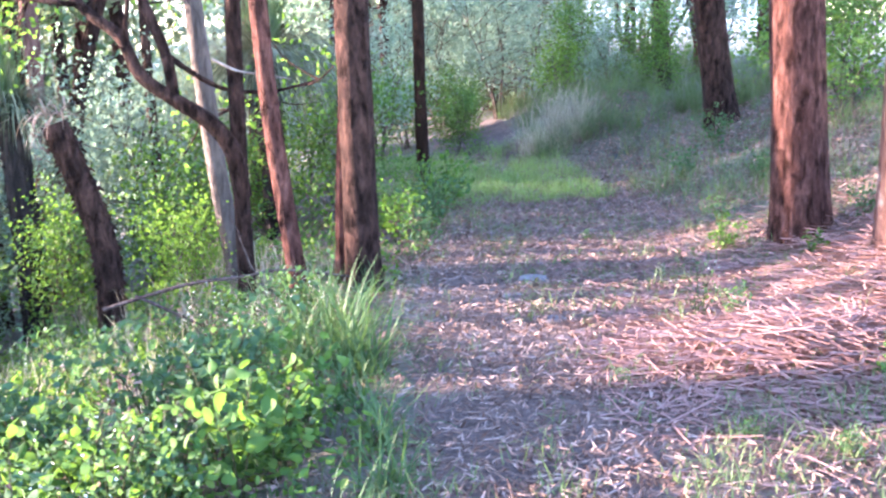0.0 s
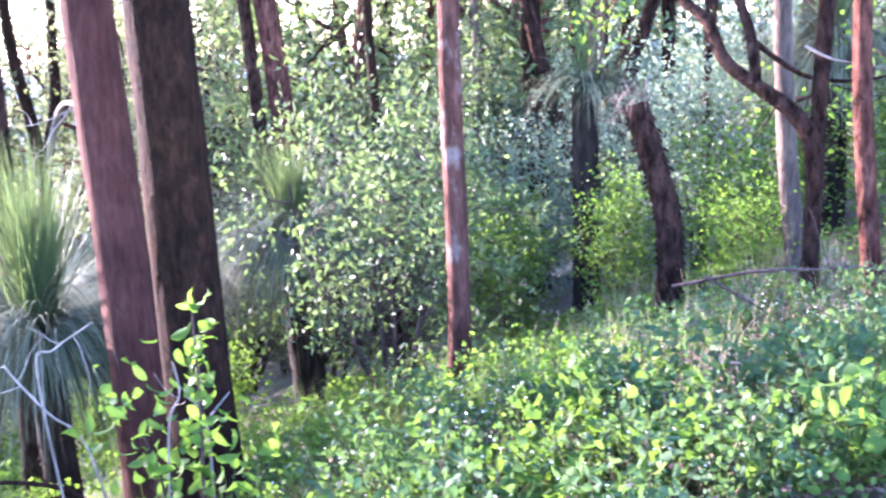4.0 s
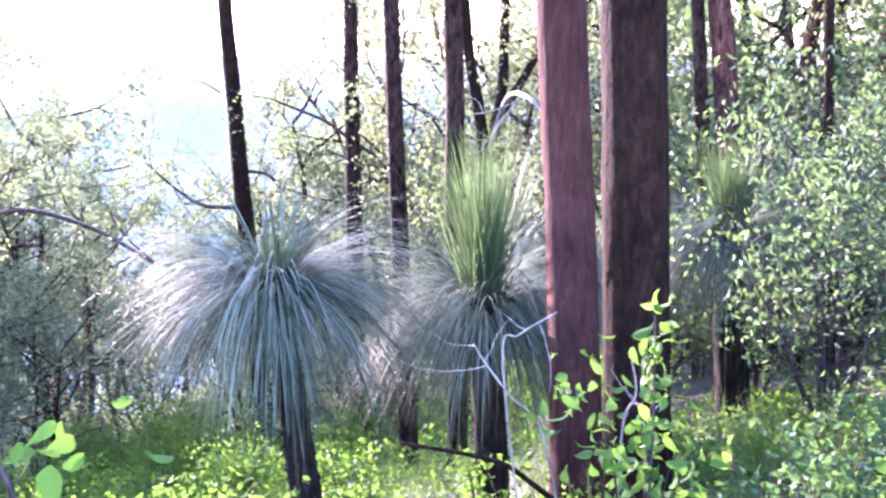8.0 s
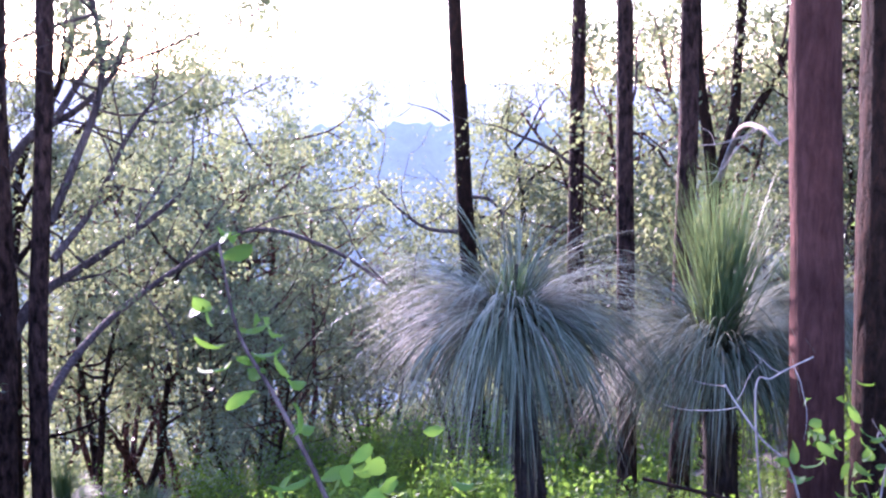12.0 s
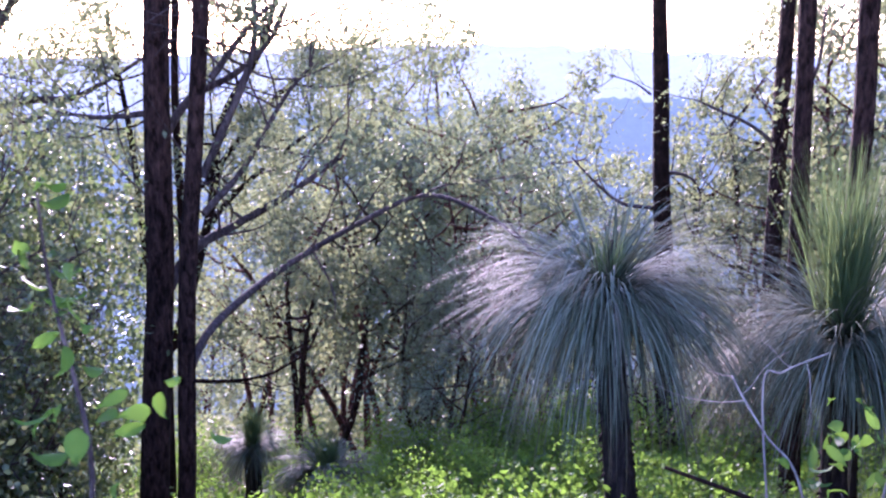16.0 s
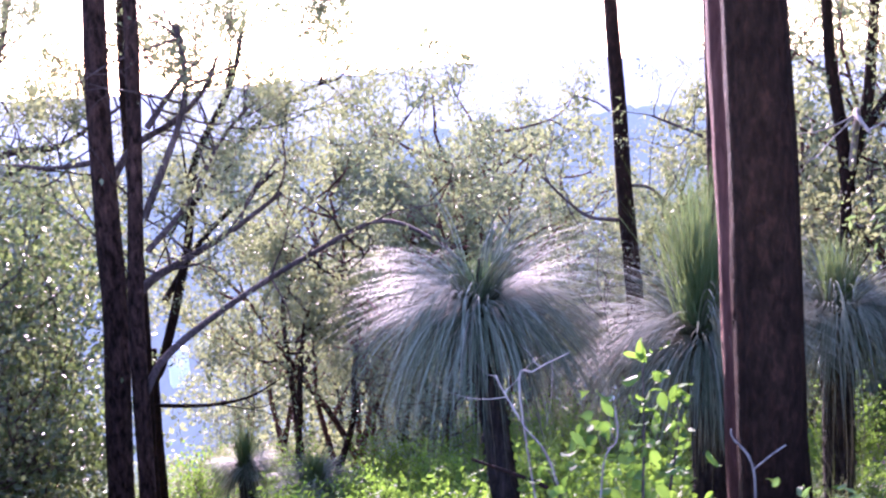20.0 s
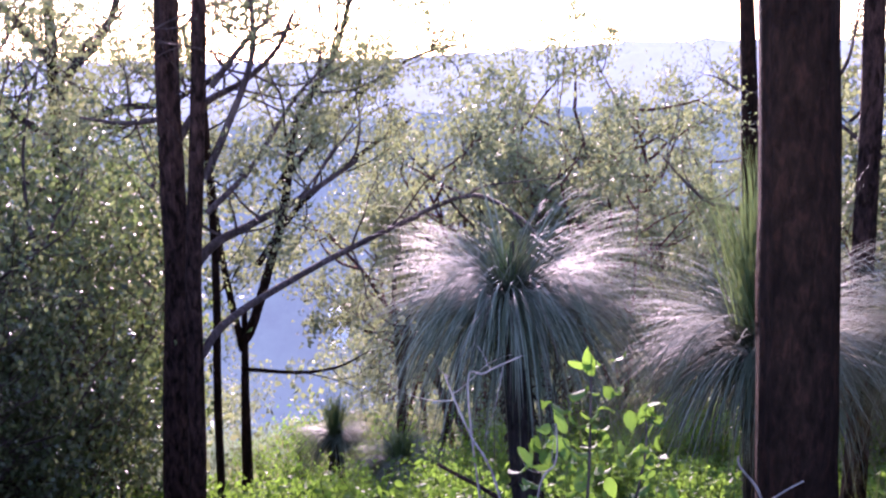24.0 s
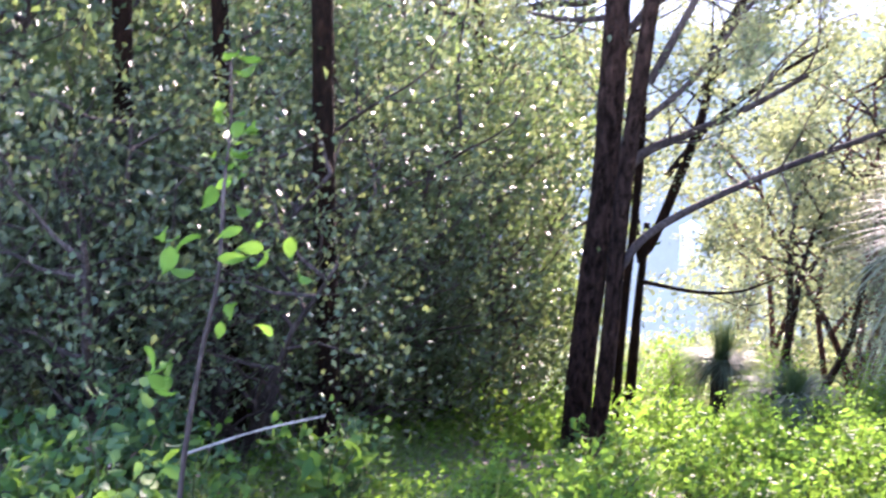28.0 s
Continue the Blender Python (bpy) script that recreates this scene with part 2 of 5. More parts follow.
# emission stands in for haze: faint on the near slope, stronger on the ridge
HILL_NEAR = hill_material("valley_woods_haze_glow", (0.02, 0.04, 0.02), (0.07, 0.1, 0.05), (0.42, 0.55, 0.74), 0.07)
HILL_FAR = hill_material("ridge_woods_haze_glow", (0.03, 0.05, 0.04), (0.06, 0.09, 0.07), (0.62, 0.72, 0.93), 0.125)


# ---- mesh tools ----
class Geo:
    """Vertices and faces gathered into one mesh."""

    def __init__(self):
        self.v, self.f, self.count = [], [], 0

    def add(self, verts, faces):
        self.v.append(np.asarray(verts, dtype=np.float64))
        self.f.extend([tuple(int(i) + self.count for i in f) for f in faces])
        self.count += len(verts)
        return self

    def add_array(self, verts, faces):
        self.v.append(verts)
        self.f.extend((faces + self.count).tolist())
        self.count += len(verts)
        return self

    def mesh(self, name, material, smooth=True):
        me = bpy.data.meshes.new(name)
        me.from_pydata(np.concatenate(self.v).tolist() if self.v else [], [], self.f)
        me.polygons.foreach_set("use_smooth", [smooth] * len(me.polygons))
        me.materials.append(material)
        return me


def thing(name, where, label, category, group="", kind=""):
    ob = new(name)
    ob.empty_display_size = 0.2
    ob.matrix_basis = where if isinstance(where, Matrix) else Matrix.Translation(where)
    return tagged(ob, label, category, group, kind)


def part(name, geo, material, parent, label="", smooth=True):
    ob = new(name, geo.mesh(name, material, smooth) if isinstance(geo, Geo) else geo)
    ob.parent = parent
    if label:
        ob["label"] = label
    return ob


def lone(name, geo, material, label, category, group="", kind="", where=None, smooth=True):
    ob = new(name, geo.mesh(name, material, smooth))
    if where is not None:
        ob.matrix_basis = where if isinstance(where, Matrix) else Matrix.Translation(where)
    return tagged(ob, label, category, group, kind)


def smooth_path(points, n):
    """A bowed line through points (Catmull-Rom), n points long."""
    p = [Vector(q) for q in points]
    p = [p[0] * 2 - p[1]] + p + [p[-1] * 2 - p[-2]]
    out, spans = [], len(p) - 3
    for i in range(n):
        u = i / (n - 1) * spans
        k = min(int(u), spans - 1)
        u -= k
        a, b, c, d = p[k:k + 4]
        out.append(0.5 * ((2 * b) + (c - a) * u + (2 * a - 5 * b + 4 * c - d) * u * u + (3 * b - a - 3 * c + d) * u ** 3))
    return out


def tube(geo, path, radii, sides=8, rough=0.0, seed=0.0, cap=True):
    """A tube along path; rough: how far its skin swells and sinks, as a share of its radius."""
    verts, faces = [], []
    ref = Vector((0.31, 0.77, 0.2)).normalized()
    for i, p in enumerate(path):
        d = (path[min(i + 1, len(path) - 1)] - path[max(i - 1, 0)]).normalized()
        u = d.cross(ref).normalized()
        w = d.cross(u)
        for k in range(sides):
            a = 2 * math.pi * k / sides
            r = radii[i]
            if rough:
                q = Vector((math.cos(a) * 1.6 + seed, math.sin(a) * 1.6, p.z * 1.7))
                r *= 1 + rough * (noise.noise(q) + 0.6 * noise.noise(q * 3.1)) + rough * 0.35 * math.sin(a * sides / 2 + p.z * 0.7)
            verts.append(p + u * (math.cos(a) * r) + w * (math.sin(a) * r))
    for i in range(len(path) - 1):
        for k in range(sides):
            a, b = i * sides + k, i * sides + (k + 1) % sides
            faces.append((a, b, b + sides, a + sides))
    if cap:
        faces.append(tuple(range((len(path) - 1) * sides, len(path) * sides)))
    geo.add([tuple(v) for v in verts], faces)
    return geo


def leaves(geo, rng, centres, length, width, spread, droop=0.3, lobes=False, flat=0.0):
    """A leaf at each centre: a blade folded along its rib, turned by chance and hanging a little; flat: how far it spreads level to the light."""
    c = np.asarray(centres, dtype=np.float64)
    n = len(c)
    if not n:
        return geo
    c = c + rng.normal(0, 1, (n, 3)) * spread
    ax = rng.normal(0, 1, (n, 3)) * np.array([1, 1, 1 - 0.7 * flat]) - np.array([0, 0, droop * 2])
    ax /= np.linalg.norm(ax, axis=1, keepdims=True)
    side = np.cross(ax, rng.normal(0, 1, (n, 3)) * (1 - 0.55 * flat) + np.array([0, 0, -2.2 * flat]))
    side /= np.linalg.norm(side, axis=1, keepdims=True)
    up = np.cross(side, ax)
    ln = (length * rng.uniform(0.6, 1.3, n))[:, None]
    wd = (width * rng.uniform(0.6, 1.3, n))[:, None]
    tail, tip = c - ax * ln / 2, c + ax * ln / 2 - up * ln * 0.12
    mid = c - ax * ln * 0.05 + up * ln * 0.06
    if lobes == "fine":
        # an ovate blade, broad near its stalk and drawn out to a point
        cut = ((-0.42, 0.35), (-0.26, 0.86), (-0.02, 0.95), (0.2, 0.66), (0.38, 0.26))
        rib = [mid + ax * ln * u + up * ln * (0.05 - 0.5 * u * u * 0.3) for u, _ in cut]
        rim_a = [r + side * wd * w + up * wd * 0.28 * w for r, (_, w) in zip(rib, cut)]
        rim_b = [r - side * wd * w + up * wd * 0.28 * w for r, (_, w) in zip(rib, cut)]
        v = np.stack([tail, *rim_a, tip, *rim_b, rib[1], rib[3]], 1).reshape(-1, 3)
        base = np.arange(n)[:, None] * 14
        geo.add_array(v, np.concatenate([base + np.array(q) for q in ((0, 1, 2, 12), (12, 2, 3, 13), (13, 3, 4, 5), (0, 12, 8, 7), (12, 13, 9, 8), (13, 11, 10, 9))]))
        geo.f.extend([(14 * i + geo.count - 14 * n + 13, 14 * i + geo.count - 14 * n + 5, 14 * i + geo.count - 14 * n + 6) for i in range(n)])
        geo.f.extend([(14 * i + geo.count - 14 * n + 13, 14 * i + geo.count - 14 * n + 6, 14 * i + geo.count - 14 * n + 11) for i in range(n)])
    elif lobes:
        a1, a2 = mid - ax * ln * 0.2 + side * wd * 0.8 + up * wd * 0.2, mid + ax * ln * 0.2 + side * wd * 0.75 + up * wd * 0.15
        b1, b2 = mid - ax * ln * 0.2 - side * wd * 0.8 + up * wd * 0.2, mid + ax * ln * 0.2 - side * wd * 0.75 + up * wd * 0.15
        v = np.stack([tail, a1, a2, tip, b2, b1], 1).reshape(-1, 3)
        base = np.arange(n)[:, None] * 6
        geo.add_array(v, np.concatenate([base + np.array([0, 1, 2, 3]), base + np.array([0, 3, 4, 5])]))
    else:
        v = np.stack([tail, mid + side * wd, tip, mid - side * wd], 1).reshape(-1, 3)
        base = np.arange(n)[:, None] * 4
        geo.add_array(v, np.concatenate([base + np.array([0, 1, 2]), base + np.array([0, 2, 3])]))
    return geo


def blades(geo, rng, n, root, length, width, tilt, fall, segs=7, turn=None, jitter=0.05, bundles=0):
    """n grass blades from root: tilt (low, high) degrees from upright at the root, fall: how strongly each hangs over."""
    yaw = rng.uniform(0, 2 * math.pi, n) if turn is None else turn
    t0 = np.radians(rng.uniform(tilt[0], tilt[1], n))
    ln = length * rng.uniform(0.7, 1.15, n)
    fl = fall * rng.uniform(0.6, 1.4, n)
    if bundles:
        k = rng.integers(0, bundles, n)
        yaw = (rng.uniform(0, 2 * math.pi, bundles))[k] + rng.normal(0, 0.018, n)
        t0 = np.radians(rng.uniform(tilt[0], tilt[1], bundles))[k] + rng.normal(0, 0.018, n)
        fl = (fall * rng.uniform(0.55, 1.35, bundles))[k] * rng.uniform(0.92, 1.08, n)
        ln = (length * rng.uniform(0.75, 1.2, bundles))[k] * rng.uniform(0.8, 1.05, n)
    p = np.asarray(root, dtype=np.float64) + rng.normal(0, 1, (n, 3)) * np.array([jitter, jitter, jitter * 0.6])
    away = np.stack([np.cos(yaw), np.sin(yaw), np.zeros(n)], 1)
    flat = np.stack([-np.sin(yaw), np.cos(yaw), np.zeros(n)], 1)
    sway = rng.normal(0, 0.05 if bundles else 0.12, n)
    rows, ang = [], t0.copy()
    for s in range(segs + 1):
        w = width * (1 - (s / segs) ** 2 * 0.9)
        rows.append((p - flat * w / 2, p + flat * w / 2))
        d = away * np.sin(ang)[:, None] + np.array([0, 0, 1]) * np.cos(ang)[:, None] + flat * sway[:, None]
        p = p + d * (ln / segs)[:, None]
        ang = ang + fl * np.sin(np.maximum(ang, 0.12)) / segs
        ang = np.minimum(ang, math.radians(176))
    v = np.stack([q for r in rows for q in r], 1).reshape(-1, 3)
    base = np.arange(n)[:, None] * (2 * (segs + 1))
    f = [base + np.array([2 * s, 2 * s + 1, 2 * s + 3, 2 * s + 2]) for s in range(segs)]
    geo.add_array(v, np.concatenate(f))
    return geo


# ---- ground ----
def soft(v, k):
    return k * np.logaddexp(0, np.asarray(v, dtype=np.float64) / k)


def track_x(y):
    return np.where(np.asarray(y) < 14, 0.7 + 0.07 * np.asarray(y), 1.68 - (np.asarray(y) - 14) * 0.02)


def verge_x(y):
    """Where the grown-over lower edge of the track runs."""
    return np.interp(y, [-6, 2.5, 3.5, 5.6, 7.3, 9, 11, 34], [-0.6, -0.25, 0.08, 0.14, 0.4, 0.85, 1.0, 0.6])


def land(x, y):
    """Height of the ground: a bench cut across a hillside that falls to -x and climbs to +x, then the valley."""
    x, y = np.asarray(x, dtype=np.float64), np.asarray(y, dtype=np.float64)
    s, r = track_x(y) - 1.0 - x, x - (track_x(y) + 0.95)
    fall = soft(s - 0.7, 0.35)
    z = -0.39 * np.minimum(fall, 85) - 0.55 * np.clip(fall - 85, 0, 135)
    z = z + 0.34 * np.minimum(soft(r, 0.2), 2.6) - 0.06 * np.clip(r - 3.5, 0, 90)
    near = np.exp(-((x / 40) ** 2 + (y / 40) ** 2))
    wave = 0.05 * np.sin(1.7 * x + 0.9 * y) * np.sin(1.3 * y - 0.6 * x) + 0.018 * np.sin(5.1 * x + 2) * np.sin(4.7 * y + 1)
    wild = np.clip(soft(s, 0.3) + soft(r, 0.3), 0.15, 1.6)
    return z + wave * near * wild + 0.5 * np.exp(-((x - 2.8) / 0.85) ** 2 - ((y - 12.9) / 1.15) ** 2) + 0.6 * np.exp(-((x - 3.2) / 1.4) ** 2 - ((y - 15.5) / 1.8) ** 2)


def ground_at(x, y, dz=0.0):
    return Vector((x, y, float(land(x, y)) + dz))


def build_ground():
    geo = Geo()
    rad = np.concatenate([[0.0], np.geomspace(0.25, 3500, 190)])
    na = 300
    ang = np.linspace(0, 2 * math.pi, na, endpoint=False)
    rr, aa = np.meshgrid(rad[1:], ang, indexing="ij")
    x, y = rr * np.cos(aa), 3.0 + rr * np.sin(aa)
    v = np.stack([x, y, land(x, y)], -1).reshape(-1, 3)
    v = np.concatenate([[[0, 3.0, float(land(0, 3.0))]], v])
    i, k = np.meshgrid(np.arange(len(rad) - 2), np.arange(na), indexing="ij")
    a, b = 1 + i * na + k, 1 + i * na + (k + 1) % na
    f = np.stack([a, a + na, b + na, b], -1).reshape(-1, 4)
    geo.add_array(v, f)
    geo.f.extend([(0, 1 + k, 1 + (k + 1) % na) for k in range(na)])
    return lone("ground", geo, GROUND, "brown forest soil on a hillside with a level track", "ground", kind="structure")


build_ground()


def ridge(name, dist, low, tops, a0, a1, material, label, seed, tree):
    """A wooded ridge across the valley: tops gives its height along the arc, ragged with tree crowns."""
    geo = Geo()
    na, nh = 520, 14
    verts = []
    for i in range(na):
        u = i / (na - 1)
        a = radians(a0 + (a1 - a0) * u)
        q = u * (len(tops) - 1)
        k = min(int(q), len(tops) - 2)
        e = (1 - math.cos((q - k) * math.pi)) / 2
        top = tops[k] * (1 - e) + tops[k + 1] * e
        top += tree * (noise.noise((u * 160, seed, 0)) + 0.6 * noise.noise((u * 420, seed, 3)))
        for j in range(nh):
            w = j / (nh - 1)
            d = dist * (1 + 0.35 * w)
            bulge = tree * 1.5 * noise.noise((u * 90, w * 9, seed)) * (w < 1)
            verts.append((-math.sin(a) * d, math.cos(a) * d, low + (top - low) * w ** 0.8 + bulge))
    i, j = np.meshgrid(np.arange(na - 1), np.arange(nh - 1), indexing="ij")
    a = i * nh + j
    geo.add_array(np.array(verts), np.stack([a, a + nh, a + nh + 1, a + 1], -1).reshape(-1, 4))
    return lone(name, geo, material, label, "backdrop", kind="structure")


ridge("backdrop", 650, -110, [40, 8, -14, -22, -14, -26, -18, 2, 30, 60], -20, 170, HILL_FAR, "distant wooded mountain ridge with painted blue haze glow", 3.0, 4.0)
ridge("backdrop", 250, -112, [0, -8, -14, -19, -24, -27, -24, -18, -8, 4], 0, 160, HILL_NEAR, "wooded slope across the valley with painted haze glow", 7.0, 3.0)


def build_track():
    geo = Geo()
    ys, us = np.linspace(-6, 34, 260), np.linspace(-1, 1, 41)
    u, y = np.meshgrid(us, ys, indexing="xy")
    half = 1.15 + 0.12 * np.sin(1.7 * y) + 0.08 * np.sin(4.1 * y + 1.0)
    left, right = np.maximum(track_x(y) - half, verge_x(y) - 0.12), np.minimum(track_x(y) + half, 2.75 - 0.75 * np.clip((y - 10) / 1.5, 0, 1))
    x = left + (right - left) * (u + 1) / 2
    ruts = -0.03 * np.exp(-((u - 0.5) / 0.2) ** 2) - 0.045 * np.exp(-((u + 0.45) / 0.22) ** 2)
    z = land(x, y) + 0.02 - 0.05 * np.abs(u) ** 6 + ruts * 0.4
    i, k = np.meshgrid(np.arange(len(ys) - 1), np.arange(len(us) - 1), indexing="ij")
    a = i * len(us) + k
    geo.add_array(np.stack([x, y, z], -1).reshape(-1, 3), np.stack([a, a + 1, a + 1 + len(us), a + len(us)], -1).reshape(-1, 4))
    return lone("road", geo, DIRT, "trodden pinkish dirt track along the hillside", "track", kind="structure")


build_track()


# ---- trees ----
def branch(geo, rng, start, way, length, radius, depth, ends, up=0.15, wander=0.35, kids=3, sides=6):
    """A limb that wanders, thins and divides; ends collects where its twigs carry leaves."""
    pts, d, p = [Vector(start)], Vector(way).normalized(), Vector(start)
    steps = 5
    for _ in range(steps):
        d = (d + Vector(rng.normal(0, wander, 3)) * 0.5 + Vector((0, 0, up * 0.5))).normalized()
        p = p + d * (length / steps)
        pts.append(p.copy())
    path = smooth_path(pts, 9)
    tube(geo, path, [radius * (1 - 0.68 * i / 8) for i in range(9)], max(sides, 4), 0.08, float(rng.uniform(0, 50)))
    if depth == 0:
        for i in (3, 5, 6, 7, 8):
            ends.append(path[i])
        return
    for k in range(kids):
        i = int(rng.integers(4, 9)) if k else 8
        out = (path[i] - path[i - 1]).normalized()
        out = (out + Vector(rng.normal(0, 0.75, 3))).normalized()
        branch(geo, rng, path[i], out, length * rng.uniform(0.5, 0.75), radius * 0.36, depth - 1, ends, up, wander, kids, sides - 1)


def crown_mesh(seed, height, spread, n_leaf, material, limbs=6, size=0.1):
    """The high crown of a gum tree: limbs as one mesh, leaves as another, both from the crown's foot."""
    rng = np.random.default_rng(seed)
    wood, ends = Geo(), []
    for k in range(limbs):
        a = rng.uniform(0, 2 * math.pi)
        branch(wood, rng, (0, 0, height * k / limbs * 0.6), (math.cos(a), math.sin(a), rng.uniform(0.5, 1.2)), spread * rng.uniform(0.7, 1.1), 0.05, 2, ends)
    at = np.array([tuple(ends[i]) for i in rng.integers(0, len(ends), n_leaf)])
    leaf = leaves(Geo(), rng, at, size, size * 0.14, 0.22, 0.6)
    return wood.mesh("limb", TWIG_DARK), leaf.mesh("crown", material)


HIGH = [crown_mesh(40 + i, 4.5, 2.6, 1500, LEAF_GUM) for i in range(3)]


def tall_tree(base, lean, r, bark, label, height=13.0, bow=(0, 0), seed=1, flare=1.25, crown=True, stubs=0, sides=14, group="forest trees", name="gum_tree", twist=0.05):
    """A tall, straight forest tree: trunk, stub branches, and a crown high above the track."""
    b = ground_at(base[0], base[1], -0.12)
    rng = np.random.default_rng(seed)
    t = thing(name, b, label, "tree", group)
    pts, rad, n = [], [], 34
    for i in range(n):
        z = height * (i / (n - 1)) ** 1.5
        w = math.sin(min(z / 3.2, 1.0) * math.pi)
        pts.append(Vector((lean[0] * z + bow[0] * w + twist * noise.noise((z * 0.5, seed, 0)), lean[1] * z + bow[1] * w + twist * noise.noise((z * 0.5, seed, 9)), z)))
        rad.append(r * (1 + (flare - 1) * math.exp(-z / 0.25)) * (1 - 0.55 * z / height))
    part("trunk", tube(Geo(), pts, rad, sides, 0.07, seed * 3.7), bark, t)
    for k in range(stubs):
        i = int(rng.integers(16, 25))
        ends, wood = [], Geo()
        a = rng.uniform(0, 2 * math.pi)
        branch(wood, rng, pts[i], (math.cos(a), math.sin(a), rng.uniform(-0.1, 0.7)), rng.uniform(0.5, 1.3), r * 0.22, 1, ends, kids=2)
        part("limb", wood, TWIG_DARK, t, "bare crooked side branch")
    if crown:
        wood, leaf = HIGH[seed % 3]
        for nm, me in (("limb", wood), ("crown", leaf)):
            o = part(nm, me, None, t)
            o.location = pts[-6]
            o.rotation_euler = (0, 0, seed * 1.3)
    return t, pts


def bush_tree(seed, height, stems, n_leaf, leaf_mat, label, bark, size=0.075, slim=0.26, spread=0.16, low=0.35, name="understorey_tree", r=0.05, reach=0.34):
    """A small many-stemmed tree of the understorey with crooked limbs and a loose crown."""
    rng = np.random.default_rng(seed)
    t = thing(name, (0, 0, -60), label, "tree", "understorey trees")
    ends = []
    for s in range(stems):
        a = 2 * math.pi * (s + rng.uniform(0, 0.7)) / stems
        pts, p, d = [], Vector((math.cos(a) * 0.08, math.sin(a) * 0.08, -0.1)), Vector((math.cos(a) * 0.22, math.sin(a) * 0.22, 1)).normalized()
        for _ in range(8):
            pts.append(p.copy())
            d = (d + Vector(rng.normal(0, 0.13, 3)) + Vector((0, 0, 0.08))).normalized()
            p = p + d * (height * 0.85 / 7)
        path = smooth_path(pts, 15)
        stem = part("trunk", tube(Geo(), path, [r * (1 - 0.7 * i / 14) for i in range(15)], 8, 0.08, seed + s), bark, t)
        wood = Geo()
        for i in range(15):
            if i / 14 < low or rng.uniform() < 0.12:
                continue
            a2 = rng.uniform(0, 2 * math.pi)
            branch(wood, rng, path[i], (math.cos(a2), math.sin(a2), rng.uniform(0.0, 0.9)), height * reach * rng.uniform(0.6, 1.1), r * 0.4, 1, ends, kids=3, sides=5)
        part("limb", wood, bark, stem)["kind"] = "stuff"
    at = np.array([tuple(ends[i]) for i in rng.integers(0, len(ends), n_leaf)])
    part("crown", leaves(Geo(), rng, at, size, size * slim, spread, 0.35), leaf_mat, t)
    return t


def set_out(proto, x, y, turn=0.0, scale=1.0, dz=0.0, squash=1.0):
    b = ground_at(x, y, dz)
    return copy_thing(proto, Matrix.Translation(b) @ pose(0, 0, 0, 0, 0, turn) @ Matrix.Diagonal((scale, scale, scale * squash, 1)))


def discard(proto):
    for o in (*proto.children_recursive, proto):
        bpy.data.objects.remove(o)


def limb(t, pts, r0, r1, bark, label="", seed=1, twigs=0, leaf=0, leaf_mat=None, name="limb", size=0.058):
    """A limb of tree t through points of the world, with side twigs and leaves."""
    o = t.matrix_basis.translation
    rng = np.random.default_rng(seed)
    path = smooth_path([Vector(p) - o for p in pts], 6 * len(pts))
    n = len(path)
    wood, ends = Geo(), []
    tube(wood, path, [r0 + (r1 - r0) * i / (n - 1) for i in range(n)], 9, 0.1, seed)
    for k in range(twigs):
        i = int(rng.integers(n // 3, n))
        branch(wood, rng, path[i], Vector(rng.normal(0, 1, 3)) + Vector((0, 0, 0.7)), rng.uniform(0.6, 1.3), r1 * 0.6 + 0.003, 1, ends, kids=3, sides=5)
    ob = part(name, wood, bark, t, label)
    # the bare boles of the clump stay free of leaves
    ends = [e for e in ends if not (-9.9 < e.x + o.x < -7.0 and 1.4 < e.y + o.y < 2.45)]
    if leaf and ends:
        at = np.array([tuple(ends[i]) for i in rng.integers(0, len(ends), leaf)])
        part("foliage", leaves(Geo(), rng, at, size, size * 0.26, 0.11, 0.4), leaf_mat, ob)
    return ob


